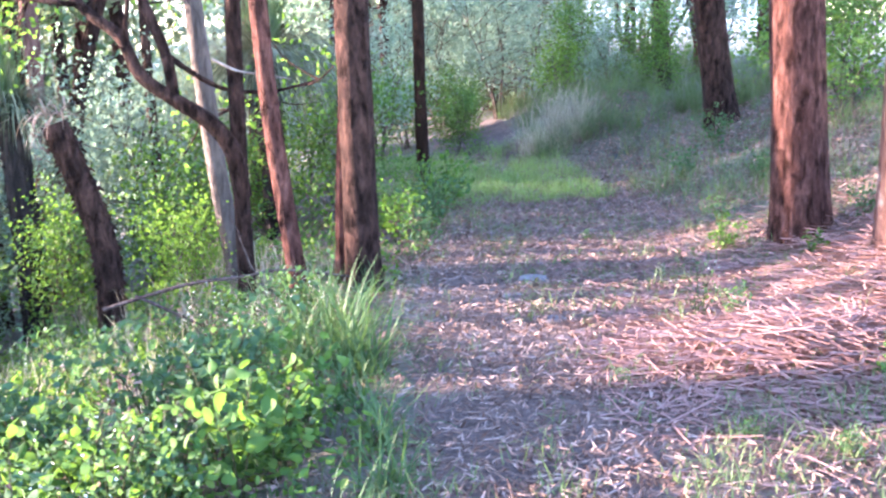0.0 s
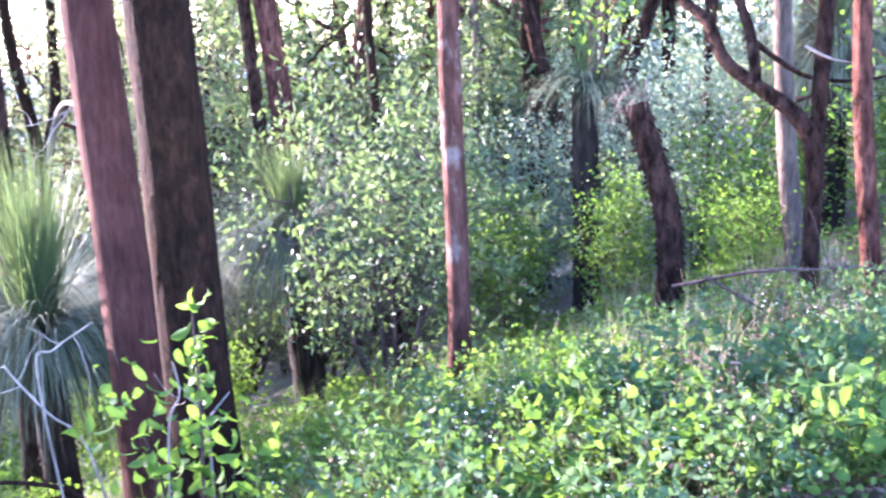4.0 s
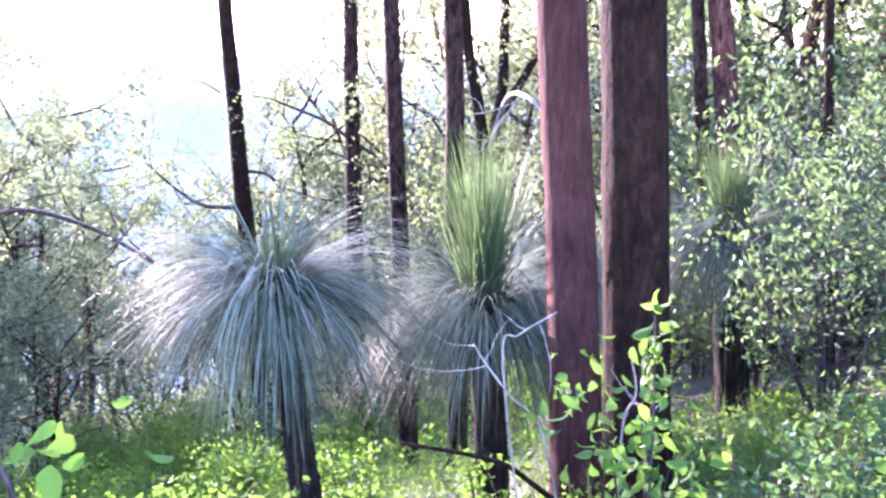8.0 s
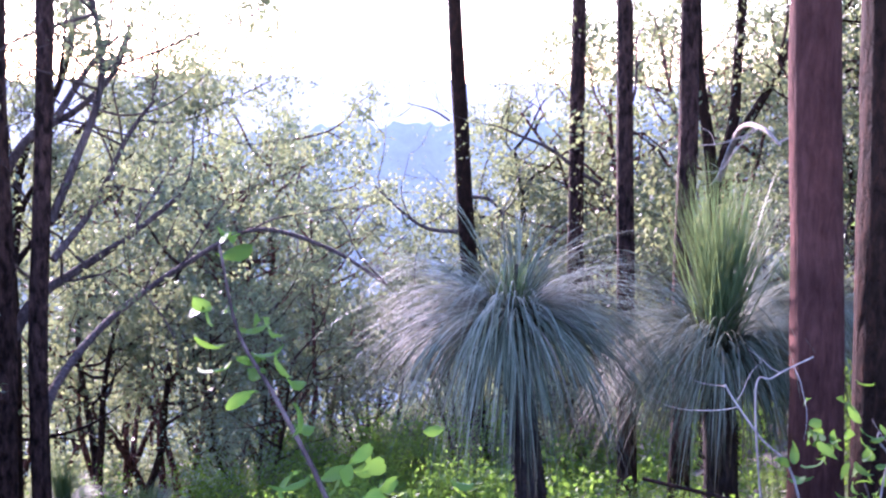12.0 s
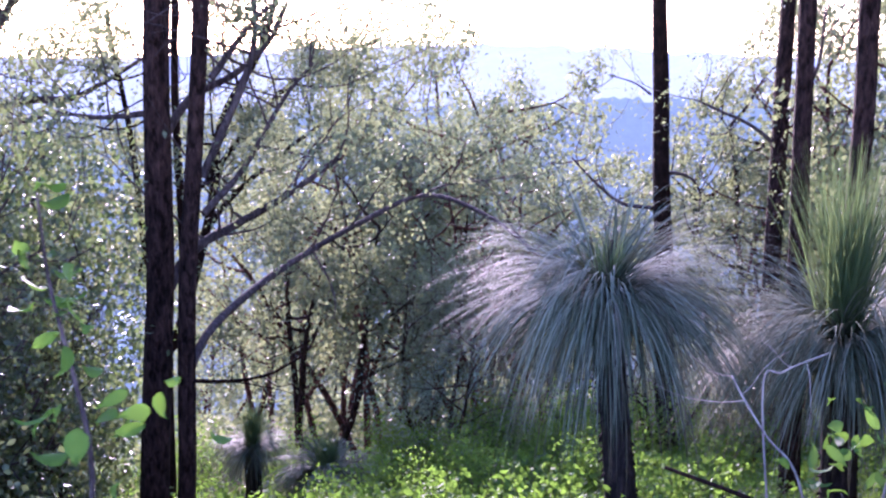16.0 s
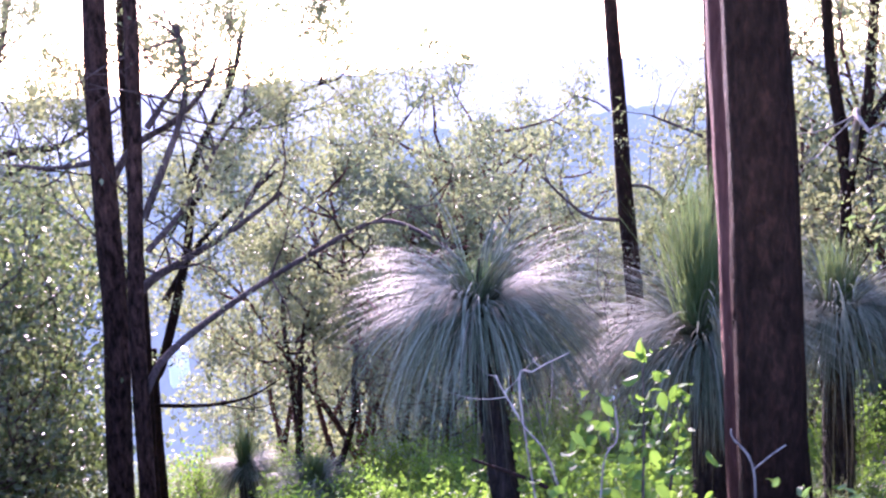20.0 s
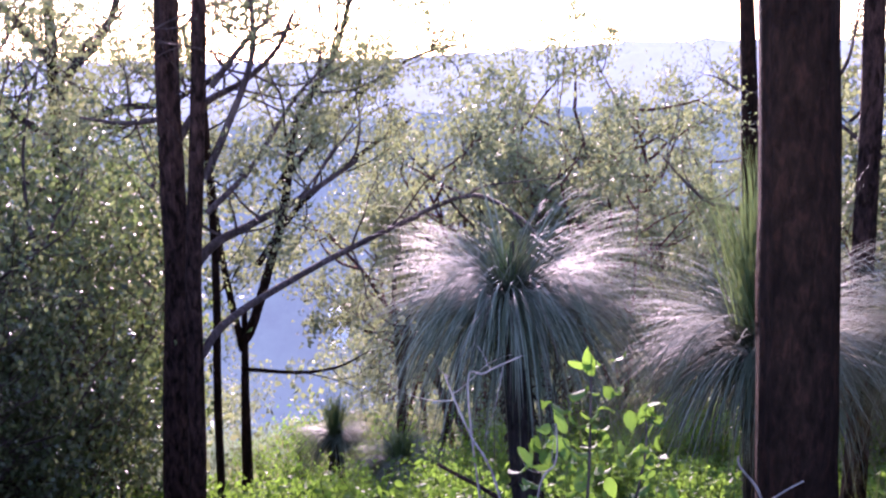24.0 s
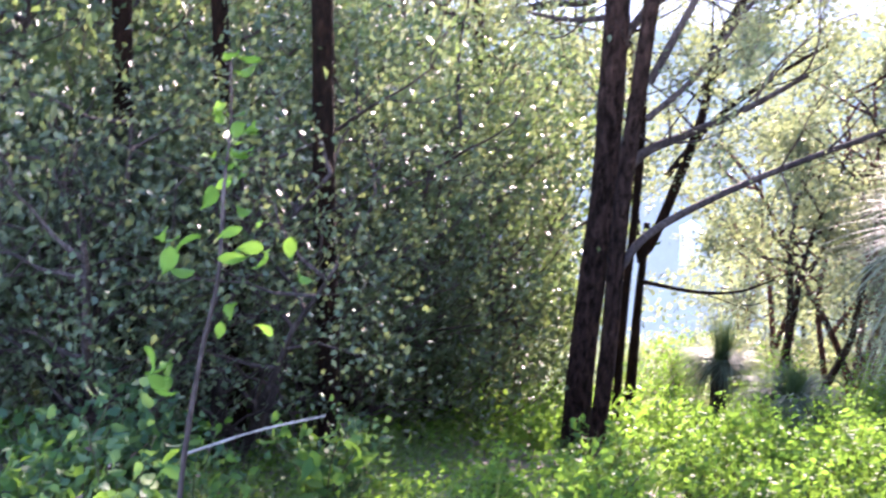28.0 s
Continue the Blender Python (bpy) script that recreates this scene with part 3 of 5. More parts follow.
def grass_tree(base, lean, crown_z, r, label, n=1500, length=1.4, seed=1, tuft=0.4, upright=0.1, dry=False, bend=None, spike=0.0, open_to=85, bark=None, wide=1.0):
    """A grass tree: black trunk, a fountain of thin leaves that arch over and hang, and a green upright tuft."""
    rng = np.random.default_rng(seed)
    b = ground_at(base[0], base[1], -0.1)
    trunk_h = crown_z - b.z
    t = thing("grass_tree", b, label, "grass tree", "grass trees")
    mid = Vector((lean[0] * 0.5, lean[1] * 0.5, 0.5)) * trunk_h + Vector(bend or (0, 0, 0))
    top = Vector((lean[0], lean[1], 1)) * trunk_h
    path = smooth_path([(0, 0, 0), mid, top], 14)
    bole = part("trunk", tube(Geo(), path, [r * (1.15 - 0.1 * i / 13) for i in range(14)], 14, 0.06, seed), bark or BARK_BLACK, t)
    stub = Geo()
    for i in range(260):
        q = path[int(rng.integers(2, 13))] + Vector((0, 0, rng.uniform(-0.08, 0.08)))
        a = rng.uniform(0, 2 * math.pi)
        o = Vector((math.cos(a), math.sin(a), 0))
        tube(stub, [q + o * r * 0.85, q + o * (r + 0.022) - Vector((0, 0, 0.03))], [0.014, 0.006], 4)
    part("leaf_base", stub, bark or BARK_BLACK, bole, "charred stubs of old leaves")["kind"] = "stuff"
    grey = BLADE_DRY if dry else BLADE_GREY
    root = (top.x, top.y, top.z)
    high = (root[0], root[1], root[2] + 0.05)
    # curtain blades carry the crown's shade in their colour, unless dry
    old = BLADE_DRY if dry else BLADE_OLD_SHADED
    part("skirt", blades(Geo(), rng, int(n * 0.1), root, length * 0.3, 0.018, (35, 105), 2.7, 8, jitter=0.04), grey, t, "coarse inner leaves bent down round the trunk")["kind"] = "stuff"
    part("fountain", blades(Geo(), rng, int(n * 0.85), high, length * 0.86, 0.0098 * wide, (40, open_to * 0.9), 2.15, 12, jitter=0.04, bundles=max(20, int(n * 0.15))), grey, t, "silvery arching leaves")["kind"] = "stuff"
    part("plume", blades(Geo(), rng, int(n * 0.13), high, length * 0.9, 0.0098 * wide, (22, 46), 2.4, 12, jitter=0.04, bundles=max(8, int(n * 0.02))), grey, t, "younger leaves that rise before they arch")["kind"] = "stuff"
    part("curtain", blades(Geo(), rng, int(n * 0.16), root, length * 1.0, 0.0075 * wide, (40, 92), 2.7, 11, jitter=0.05, bundles=max(12, int(n * 0.1))), old, t, "older leaves hanging like a curtain, shade painted into their colour")["kind"] = "stuff"
    part("tuft", blades(Geo(), rng, int(n * upright * 1.3), (root[0], root[1], root[2] + 0.08), tuft, 0.0085 * wide, (0, 20), 0.8, 6, jitter=0.045), BLADE_NEW, t, "upright fresh green leaves")["kind"] = "stuff"
    if spike:
        tube_geo = tube(Geo(), [top, top + Vector((0.01, 0, spike * 0.6)), top + Vector((0.02, 0.01, spike))], [0.02, 0.022, 0.012], 8, 0.1, seed)
        part("flower_spike", tube_geo, BARK_BLACK, t, "short dark dead flower spike")
    return t


# trees along the track
tall_tree((2.61, 6.41), (-0.035, 0.003), 0.165, BARK_RED, "thick red-brown stringybark tree on the bank beside the track", seed=2, flare=1.35, sides=22)
tall_tree((2.75, 5.5), (0.01, 0.0), 0.11, BARK_PALE, "pale peeling trunk at the foot of the straw bank", seed=38)
tall_tree((3.66, 11.05), (-0.12, 0.009), 0.16, BARK_BROWN, "dark leaning trunk at the bend of the track", seed=3)
tall_tree((3.83, 13.8), (-0.075, 0.006), 0.09, BARK_BROWN, "slim brown tree behind the grassy mound", seed=4)
tall_tree((4.57, 14.8), (-0.053, 0.004), 0.09, BARK_RED, "slim reddish tree behind the grassy mound", seed=5)
tall_tree((0.58, 10.85), (0.0, 0.0), 0.062, BARK_DARK, "slim dark tree at the far edge of the track", seed=6)
tall_tree((-0.04, 6.55), (0.02, -0.002), 0.108, BARK_BROWN, "brown rough-barked tree at the edge of the track", seed=7, flare=1.1, bow=(-0.03, 0))
tall_tree((-0.18, 6.75), (0.06, 0.0), 0.045, BARK_RED, "thin reddish stem leaning on its neighbour", seed=8, height=4, crown=False, sides=8)
tall_tree((-0.40, 6.46), (-0.05, 0.003), 0.058, BARK_RED, "slender pink-barked tree beside the track", seed=9, bow=(-0.06, 0), sides=10)
crooked, _ = tall_tree((-0.80, 7.05), (0.02, -0.003), 0.055, BARK_BROWN, "dark forked tree with one thick crooked limb", seed=10, sides=10)
limb(crooked, [(-0.78, 7.05, 0.5), (-0.82, 7.0, 0.8), (-0.95, 7.02, 0.98), (-1.15, 7.05, 1.12), (-1.36, 7.1, 1.28), (-1.48, 7.15, 1.52), (-1.69, 7.2, 1.7), (-2.0, 7.3, 2.05)], 0.062, 0.03, BARK_BROWN, "thick crooked dark limb", 3, 5, 420, LEAF_LIME)
limb(crooked, [(-1.16, 7.05, 1.13), (-1.2, 7.1, 1.4), (-1.3, 7.15, 1.68), (-1.45, 7.25, 2.05)], 0.04, 0.03, BARK_BROWN, "upright side limb", 4, 3, 260, LEAF_LIME)
grey_tree, _ = tall_tree((-0.88, 7.45), (-0.09, 0.0), 0.066, BARK_GREY, "slim grey trunk leaning among saplings", seed=31, sides=10)
limb(grey_tree, [(-0.85, 6.57, 1.37), (-0.71, 6.55, 1.3), (-0.56, 6.54, 1.27), (-0.4, 6.52, 1.24)], 0.008, 0.004, TWIG, "thin pale bare twig", 5)
tall_tree((-3.18, 11.1), (0.016, 0), 0.095, BARK_PALE, "pale smooth trunk in the woods", seed=11)
tall_tree((-2.83, 6.16), (-0.01, 0.0), 0.075, BARK_PATCH, "patchy pale and red-brown trunk below the track", seed=12, stubs=2)
tall_tree((-5.72, 9.36), (-0.1, -0.025), 0.075, BARK_BROWN, "slim trunk of a pair below the track", seed=13)
tall_tree((-5.6, 9.38), (-0.08, -0.02), 0.13, BARK_RED, "thick red-brown trunk of a pair below the track", seed=14)
tall_tree((-4.54, 11.4), (-0.007, 0), 0.046, BARK_GREY, "thin grey trunk in the woods", seed=15)
tall_tree((-3.84, 11.44), (-0.024, 0), 0.12, BARK_DARK, "dark trunk deep in the woods", seed=16)
tall_tree((-5.73, 11.07), (0.02, 0), 0.037, BARK_DARK, "thin dark trunk in the woods", seed=17)
for k, (x, y, r, bk) in enumerate([(-1.9, 10.2, 0.05, BARK_BROWN), (-1.2, 12.2, 0.07, BARK_RED), (-2.9, 14.2, 0.1, BARK_BROWN), (-0.3, 15.5, 0.09, BARK_BROWN), (0.4, 19.0, 0.1, BARK_BROWN), (2.6, 23.5, 0.12, BARK_BROWN),
                                   (-6.8, 14.0, 0.1, BARK_BROWN), (6.8, 18.5, 0.12, BARK_BROWN), (7.5, 12.0, 0.13, BARK_RED), (-4.8, 18.5, 0.13, BARK_BROWN), (-1.5, 21, 0.14, BARK_DARK)]):
    tall_tree((x, y), (0.02 * math.sin(k * 2.1), 0.02 * math.cos(k)), r, bk, "trunk deep in the green woods", seed=50 + k, sides=10)
# the pair that stands before the view
tall_tree((-4.53, 5.26), (-0.045, -0.025), 0.168, BARK_GUM, "smooth red-barked gum of a close pair", seed=18, flare=1.35, sides=20, twist=0.03)
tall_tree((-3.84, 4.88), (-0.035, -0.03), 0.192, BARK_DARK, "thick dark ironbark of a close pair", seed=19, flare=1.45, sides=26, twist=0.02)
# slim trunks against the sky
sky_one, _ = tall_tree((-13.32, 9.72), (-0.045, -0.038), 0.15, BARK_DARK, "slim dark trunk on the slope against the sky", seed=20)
limb(sky_one, [(-13.6, 9.45, -1.02), (-14.03, 9.2, -1.0), (-14.36, 9.0, -0.78), (-14.75, 8.75, -0.4)], 0.035, 0.014, TWIG_DARK, "crooked bare side branch", 11, 4, 260, LEAF_GUM)
limb(sky_one, [(-13.6, 9.5, -0.5), (-13.4, 9.85, -0.54), (-13.27, 10.0, -0.74), (-13.24, 10.0, -1.0)], 0.03, 0.012, TWIG_DARK, "crooked bare side branch", 12, 2)
limb(sky_one, [(-13.7, 9.4, 0.6), (-14.0, 9.3, 0.75), (-14.4, 9.1, 0.85)], 0.02, 0.006, TWIG_DARK, "short broken twig", 13, 2)
sky_two, _ = tall_tree((-12.0, 10.35), (-0.005, -0.004), 0.135, BARK_BROWN, "slim brown trunk on the slope against the sky", seed=21)
limb(sky_two, [(-12.02, 10.3, 0.0), (-12.29, 10.05, 0.27), (-12.63, 9.74, 0.46), (-12.85, 9.57, 0.57)], 0.03, 0.012, TWIG_DARK, "crooked side branch", 14, 4, 300, LEAF_GUM)
limb(sky_two, [(-11.98, 10.35, -0.05), (-11.67, 10.5, -0.23), (-11.45, 10.6, -0.38)], 0.03, 0.012, TWIG_DARK, "crooked side branch", 15, 3, 200, LEAF_GUM)
sky_three, _ = tall_tree((-8.55, 7.85), (-0.025, -0.022), 0.104, BARK_BROWN, "slim leaning trunk on the slope", seed=22)
limb(sky_three, [(-8.65, 7.8, 1.0), (-8.75, 8.0, 1.25), (-8.95, 8.2, 1.75)], 0.02, 0.01, TWIG_DARK, "bare rising branch", 16, 2)
tall_tree((-7.6, 7.55), (-0.008, -0.006), 0.106, BARK_BROWN, "straight brown trunk on the slope", seed=23)
forked, _ = tall_tree((-9.3, 10.1), (-0.03, -0.01), 0.13, BARK_DARK, "dark gum that forks into several limbs", seed=32, height=3.4, crown=False)
limb(forked, [(-9.35, 10.05, -0.2), (-9.45, 10.0, 0.6), (-9.6, 9.95, 1.5), (-9.75, 9.95, 3.5), (-9.9, 10, 6.0)], 0.08, 0.05, BARK_DARK, "upright limb", 17, 3, 840, LEAF_GUM)
limb(forked, [(-9.35, 10.05, 0.0), (-9.25, 10.2, 0.8), (-9.3, 10.3, 1.6), (-9.3, 10.4, 4.0), (-9.2, 10.5, 6.0)], 0.07, 0.05, BARK_DARK, "upright limb", 18, 3, 840, LEAF_GUM)
limb(forked, [(-9.3, 10.1, 0.4), (-9.0, 10.3, 0.95), (-8.8, 10.6, 1.7), (-8.6, 10.9, 3.0)], 0.06, 0.04, BARK_DARK, "slanting limb", 19, 4, 840, LEAF_GUM)
limb(forked, [(-9.3, 10.05, 0.1), (-8.6, 9.5, 0.75), (-7.7, 8.7, 0.85), (-7.4, 8.6, 0.7)], 0.04, 0.015, TWIG, "pale dead branch", 20, 3)
tall_tree((-4.73, 9.55), (-0.05, -0.04), 0.05, BARK_DARK, "thin dark trunk behind leafy scrub", seed=24)
# the clump that frames the valley
frame_one, _ = tall_tree((-9.72, 1.74), (0.012, 0.042), 0.136, BARK_BROWN, "dark brown trunk of a clump on the slope", seed=25, flare=1.1)
limb(frame_one, [(-9.72, 1.9, -0.8), (-9.85, 2.2, -0.42), (-9.98, 2.6, -0.24), (-10.1, 3.1, -0.02), (-10.2, 3.65, 0.3)], 0.055, 0.02, TWIG_DARK, "long rising side limb", 21, 7, 2041, LEAF_GUM)
limb(frame_one, [(-9.72, 1.92, 0.5), (-9.75, 2.2, 0.9), (-9.75, 2.6, 1.12), (-9.72, 2.9, 1.4), (-9.72, 3.05, 1.7)], 0.04, 0.016, TWIG_DARK, "crooked side limb", 22, 6, 1587, LEAF_GUM)
limb(frame_one, [(-9.75, 1.9, 0.8), (-10.0, 1.5, 0.75), (-10.2, 1.1, 0.8)], 0.03, 0.012, TWIG_DARK, "crooked side limb", 23, 4, 420, LEAF_GUM)
frame_two, _ = tall_tree((-9.32, 1.89), (0.012, 0.062), 0.082, BARK_BROWN, "slimmer leaning trunk of a clump", seed=26, flare=1.1)
limb(frame_two, [(-9.3, 2.2, 0.3), (-9.3, 2.4, 0.72), (-9.3, 2.6, 1.17), (-9.35, 2.68, 1.52), (-9.4, 2.65, 2.0)], 0.035, 0.02, TWIG_DARK, "crooked upright limb", 24, 6, 1360, LEAF_GUM)
tall_tree((-10.6, 2.15), (0.01, 0.02), 0.045, BARK_DARK, "thin dark trunk of a clump", seed=27, flare=1.1)
valley_tree, _ = tall_tree((-13.5, 2.45), (-0.02, 0.03), 0.085, BARK_DARK, "crooked gum with long limbs over the valley", seed=33, height=3.0, crown=False)
limb(valley_tree, [(-13.5, 2.5, -2.4), (-13.5, 2.67, -2.1), (-13.72, 3.12, -0.73), (-13.94, 3.34, 0.34), (-14.08, 3.9, 1.26), (-14.2, 4.2, 2.2)], 0.075, 0.03, BARK_DARK, "crooked rising limb", 25, 12, 6426, LEAF_GUM)
limb(valley_tree, [(-13.6, 2.75, -1.4), (-14.1, 3.4, -0.7), (-14.5, 4.3, -0.1), (-14.7, 5.0, 0.3)], 0.045, 0.02, BARK_DARK, "leafy rising limb", 49, 9, 3600, LEAF_GUM)
limb(valley_tree, [(-13.8, 3.1, -0.4), (-14.3, 4.0, 0.5), (-14.5, 4.9, 1.1), (-14.6, 5.6, 1.3)], 0.04, 0.02, BARK_DARK, "leafy rising limb", 50, 9, 3200, LEAF_GUM)
limb(valley_tree, [(-13.5, 2.5, -2.75), (-13.45, 3.2, -2.84), (-13.3, 3.7, -2.76), (-13.2, 4.1, -2.55)], 0.03, 0.01, BARK_DARK, "low bare branch", 27, 2, 60, LEAF_GUM)
limb(valley_tree, [(-13.5, 2.5, -2.5), (-13.5, 2.3, -1.2), (-13.6, 2.2, 0.2), (-13.7, 2.0, 1.6)], 0.05, 0.025, BARK_DARK, "upright limb", 28, 10, 5670, LEAF_GUM)
left_tree, _ = tall_tree((-15.0, 0.1), (-0.03, 0.02), 0.1, BARK_DARK, "spreading gum with bare crooked limbs", seed=34)
limb(left_tree, [(-15.2, 0.23, -0.03), (-15.2, 0.6, 0.34), (-15.14, 1.13, 0.55), (-15.04, 1.66, 0.58), (-15.0, 2.04, 0.76), (-14.96, 2.6, 1.1)], 0.07, 0.025, TWIG_DARK, "long bare crooked limb", 29, 9, 546, LEAF_GUM)
limb(left_tree, [(-15.2, 0.2, 0.4), (-15.35, 0.6, 1.3), (-15.38, 1.2, 1.83)], 0.05, 0.02, TWIG_DARK, "crooked limb", 30, 8, 1890, LEAF_GUM)
limb(left_tree, [(-15.19, 0.19, -0.2), (-15.13, 0.49, -0.11), (-15.11, 0.88, 0.18), (-15.05, 1.42, 0.4)], 0.05, 0.02, TWIG_DARK, "crooked limb", 31, 7, 420, LEAF_GUM)
limb(left_tree, [(-15.2, 0.1, 0.2), (-15.2, -0.6, 0.7), (-15.1, -1.4, 1.1)], 0.05, 0.02, TWIG_DARK, "crooked leafy limb", 32, 9, 3402, LEAF_GUM)
limb(left_tree, [(-15.3, 0.3, 0.9), (-15.2, 0.9, 1.5), (-15.1, 1.2, 2.2), (-15.0, 1.3, 3.0)], 0.06, 0.03, TWIG_DARK, "leafy rising limb", 41, 12, 6426, LEAF_GUM)
limb(left_tree, [(-15.3, 0.2, 1.2), (-15.1, -0.4, 2.0), (-15.0, -1.2, 2.6), (-14.9, -2.0, 3.0)], 0.06, 0.03, TWIG_DARK, "leafy rising limb", 42, 12, 7182, LEAF_GUM)
limb(left_tree, [(-15.2, 0.1, -0.6), (-15.1, -0.7, -0.2), (-15.0, -1.5, 0.2)], 0.05, 0.03, TWIG_DARK, "low leafy limb", 43, 10, 5670, LEAF_GUM)
limb(frame_two, [(-9.3, 2.3, 1.1), (-9.4, 2.55, 1.4), (-9.5, 2.75, 1.6), (-9.55, 2.9, 1.7)], 0.03, 0.014, TWIG_DARK, "leafy side limb", 44, 5, 1600, LEAF_GUM)
limb(frame_two, [(-9.3, 2.2, 0.0), (-9.5, 2.6, 0.35), (-9.7, 3.0, 0.9), (-9.8, 3.3, 1.2)], 0.03, 0.014, TWIG_DARK, "leafy side limb", 45, 8, 2494, LEAF_GUM)
limb(frame_two, [(-9.3, 2.03, -1.35), (-9.82, 2.35, -1.11), (-10.9, 3.2, -0.92), (-11.5, 4.2, -0.62), (-11.5, 5.05, -0.31), (-10.5, 5.36, -0.4), (-9.5, 5.42, -0.62)], 0.042, 0.018, TWIG_DARK, "long limb that arches over and droops", 48, 6, 500, LEAF_GUM)
near_gum, _ = tall_tree((-7.6, -0.9), (0.0, 0.0), 0.07, BARK_DARK, "dark gum whose leafy branch overhangs the view", seed=37)
limb(near_gum, [(-7.6, -0.9, 1.5), (-7.5, -0.6, 1.9), (-7.3, -0.1, 2.05), (-7.2, 0.25, 2.05)], 0.035, 0.012, TWIG_DARK, "overhanging leafy branch", 47, 10, 1300, LEAF_DARK)
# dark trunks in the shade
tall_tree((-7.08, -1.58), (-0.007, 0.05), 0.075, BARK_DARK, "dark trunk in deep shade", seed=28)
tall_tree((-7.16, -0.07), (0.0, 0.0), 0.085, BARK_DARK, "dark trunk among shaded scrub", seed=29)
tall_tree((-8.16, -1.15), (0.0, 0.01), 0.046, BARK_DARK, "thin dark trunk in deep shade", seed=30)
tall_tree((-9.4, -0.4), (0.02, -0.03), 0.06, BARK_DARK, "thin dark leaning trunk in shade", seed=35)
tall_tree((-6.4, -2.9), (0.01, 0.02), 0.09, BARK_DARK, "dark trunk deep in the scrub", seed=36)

# grass trees
grass_tree((-5.80, 4.18), (-0.125, -0.062), -0.2, 0.088, "grass tree with a drooping silvery skirt on the slope", 1500, 1.45, 3, upright=0.06, spike=0.46)
grass_tree((-5.5, 5.6), (-0.05, -0.035), -0.52, 0.11, "tall-tufted grass tree beside a gum trunk", 1500, 1.4, 5, tuft=1.2, upright=0.26)
grass_tree((-5.8, 6.97), (-0.03, -0.02), -0.58, 0.11, "silvery grass tree hidden behind the pair of gums", 1400, 1.35, 6, tuft=0.6, upright=0.15)
grass_tree((-4.99, 8.22), (-0.06, -0.05), -0.33, 0.13, "shaded grass tree behind leafy scrub", 1500, 1.35, 7, tuft=0.85, upright=0.2)
grass_tree((-14.5, 3.75), (0.0, 0.0), -4.25, 0.1, "small grass tree down the slope", 520, 0.85, 9, tuft=0.62, upright=0.4, open_to=100, wide=1.2)
grass_tree((-13.8, 4.6), (0.0, 0.0), -4.5, 0.1, "short-stemmed grass tree in green weeds", 900, 1.0, 11, tuft=0.5, upright=0.25, open_to=105, wide=2.2)
grass_tree((-7.0, -1.85), (0.02, 0.0), -0.1, 0.1, "dark grass tree in deep shade", 1300, 1.1, 15, tuft=0.8, upright=0.3)
grass_tree((-1.70, 7.13), (-0.15, 0.01), 1.0, 0.08, "bent brown grass tree with a thin dead crown", 34, 0.34, 17, dry=True, bend=(0.12, 0, 0), tuft=0.3, upright=0.06, bark=BARK_BROWN)
grass_tree((-2.6, 8.6), (-0.02, 0.01), 1.0, 0.1, "blue-green grass tree among the saplings", 300, 0.85, 19, tuft=0.7, upright=0.2)
grass_tree((-0.75, 9.4), (-0.02, 0.01), 1.2, 0.1, "shaded blue-green grass tree beyond the saplings", 1300, 1.3, 21, tuft=0.7, upright=0.2)

# understorey
protos = [
    bush_tree(1, 4.6, 3, 6500, LEAF_GUM, "many-stemmed young gum with a loose crown", BARK_BROWN),
    bush_tree(2, 5.2, 2, 6000, LEAF_GUM, "crooked young gum with thin olive leaves", TWIG_DARK),
    bush_tree(3, 3.6, 4, 6500, LEAF_DARK, "dense dark-leaved scrub tree with crooked stems", TWIG_DARK, 0.065, 0.34, 0.16, 0.12),
    bush_tree(4, 4.0, 3, 6000, LEAF_DARK, "glossy-leaved wattle scrub with thin stems", TWIG_DARK, 0.075, 0.24, 0.18, 0.12),
    bush_tree(5, 1.6, 5, 2300, LEAF_LIME, "bright green sapling thicket in the sun", TWIG_DARK, 0.07, 0.36, 0.2, 0.05, "thicket", 0.016),
    bush_tree(6, 7.0, 4, 8200, LEAF_GUM, "reddish many-stemmed gum with an olive crown", BARK_RED, 0.1, 0.28, 0.14, 0.5, r=0.075, reach=0.24),
    bush_tree(7, 6.6, 3, 7600, LEAF_GUM, "crooked gum with an airy olive crown", BARK_BROWN, 0.1, 0.27, 0.14, 0.48, r=0.08, reach=0.26),
    bush_tree(8, 2.0, 5, 4200, LEAF_VINE, "low leafy green shrub under the trees", TWIG_DARK, 0.07, 0.34, 0.14, 0.02, "shrub", 0.016),
    bush_tree(9, 2.4, 5, 5200, LEAF_GUM, "low olive-green shrub on the sunny slope", TWIG_DARK, 0.075, 0.3, 0.15, 0.04, "shrub", 0.018),
    bush_tree(11, 4.3, 5, 7800, LEAF_SCRUB, "dense glossy-leaved dark scrub tree", TWIG_DARK, 0.085, 0.3, 0.19, 0.06, r=0.035, reach=0.3),
    bush_tree(12, 3.4, 4, 2500, LEAF_BROAD, "grey-green leafy sapling tree below the track", TWIG_DARK, 0.11, 0.2, 0.13, 0.16, r=0.03, reach=0.34),
    bush_tree(10, 3.4, 4, 4200, LEAF_BLUE, "airy blue-green young gum beyond the track", TWIG_DARK, 0.09, 0.3, 0.2, 0.15, "understorey_tree", 0.03),
]
rng = np.random.default_rng(5)
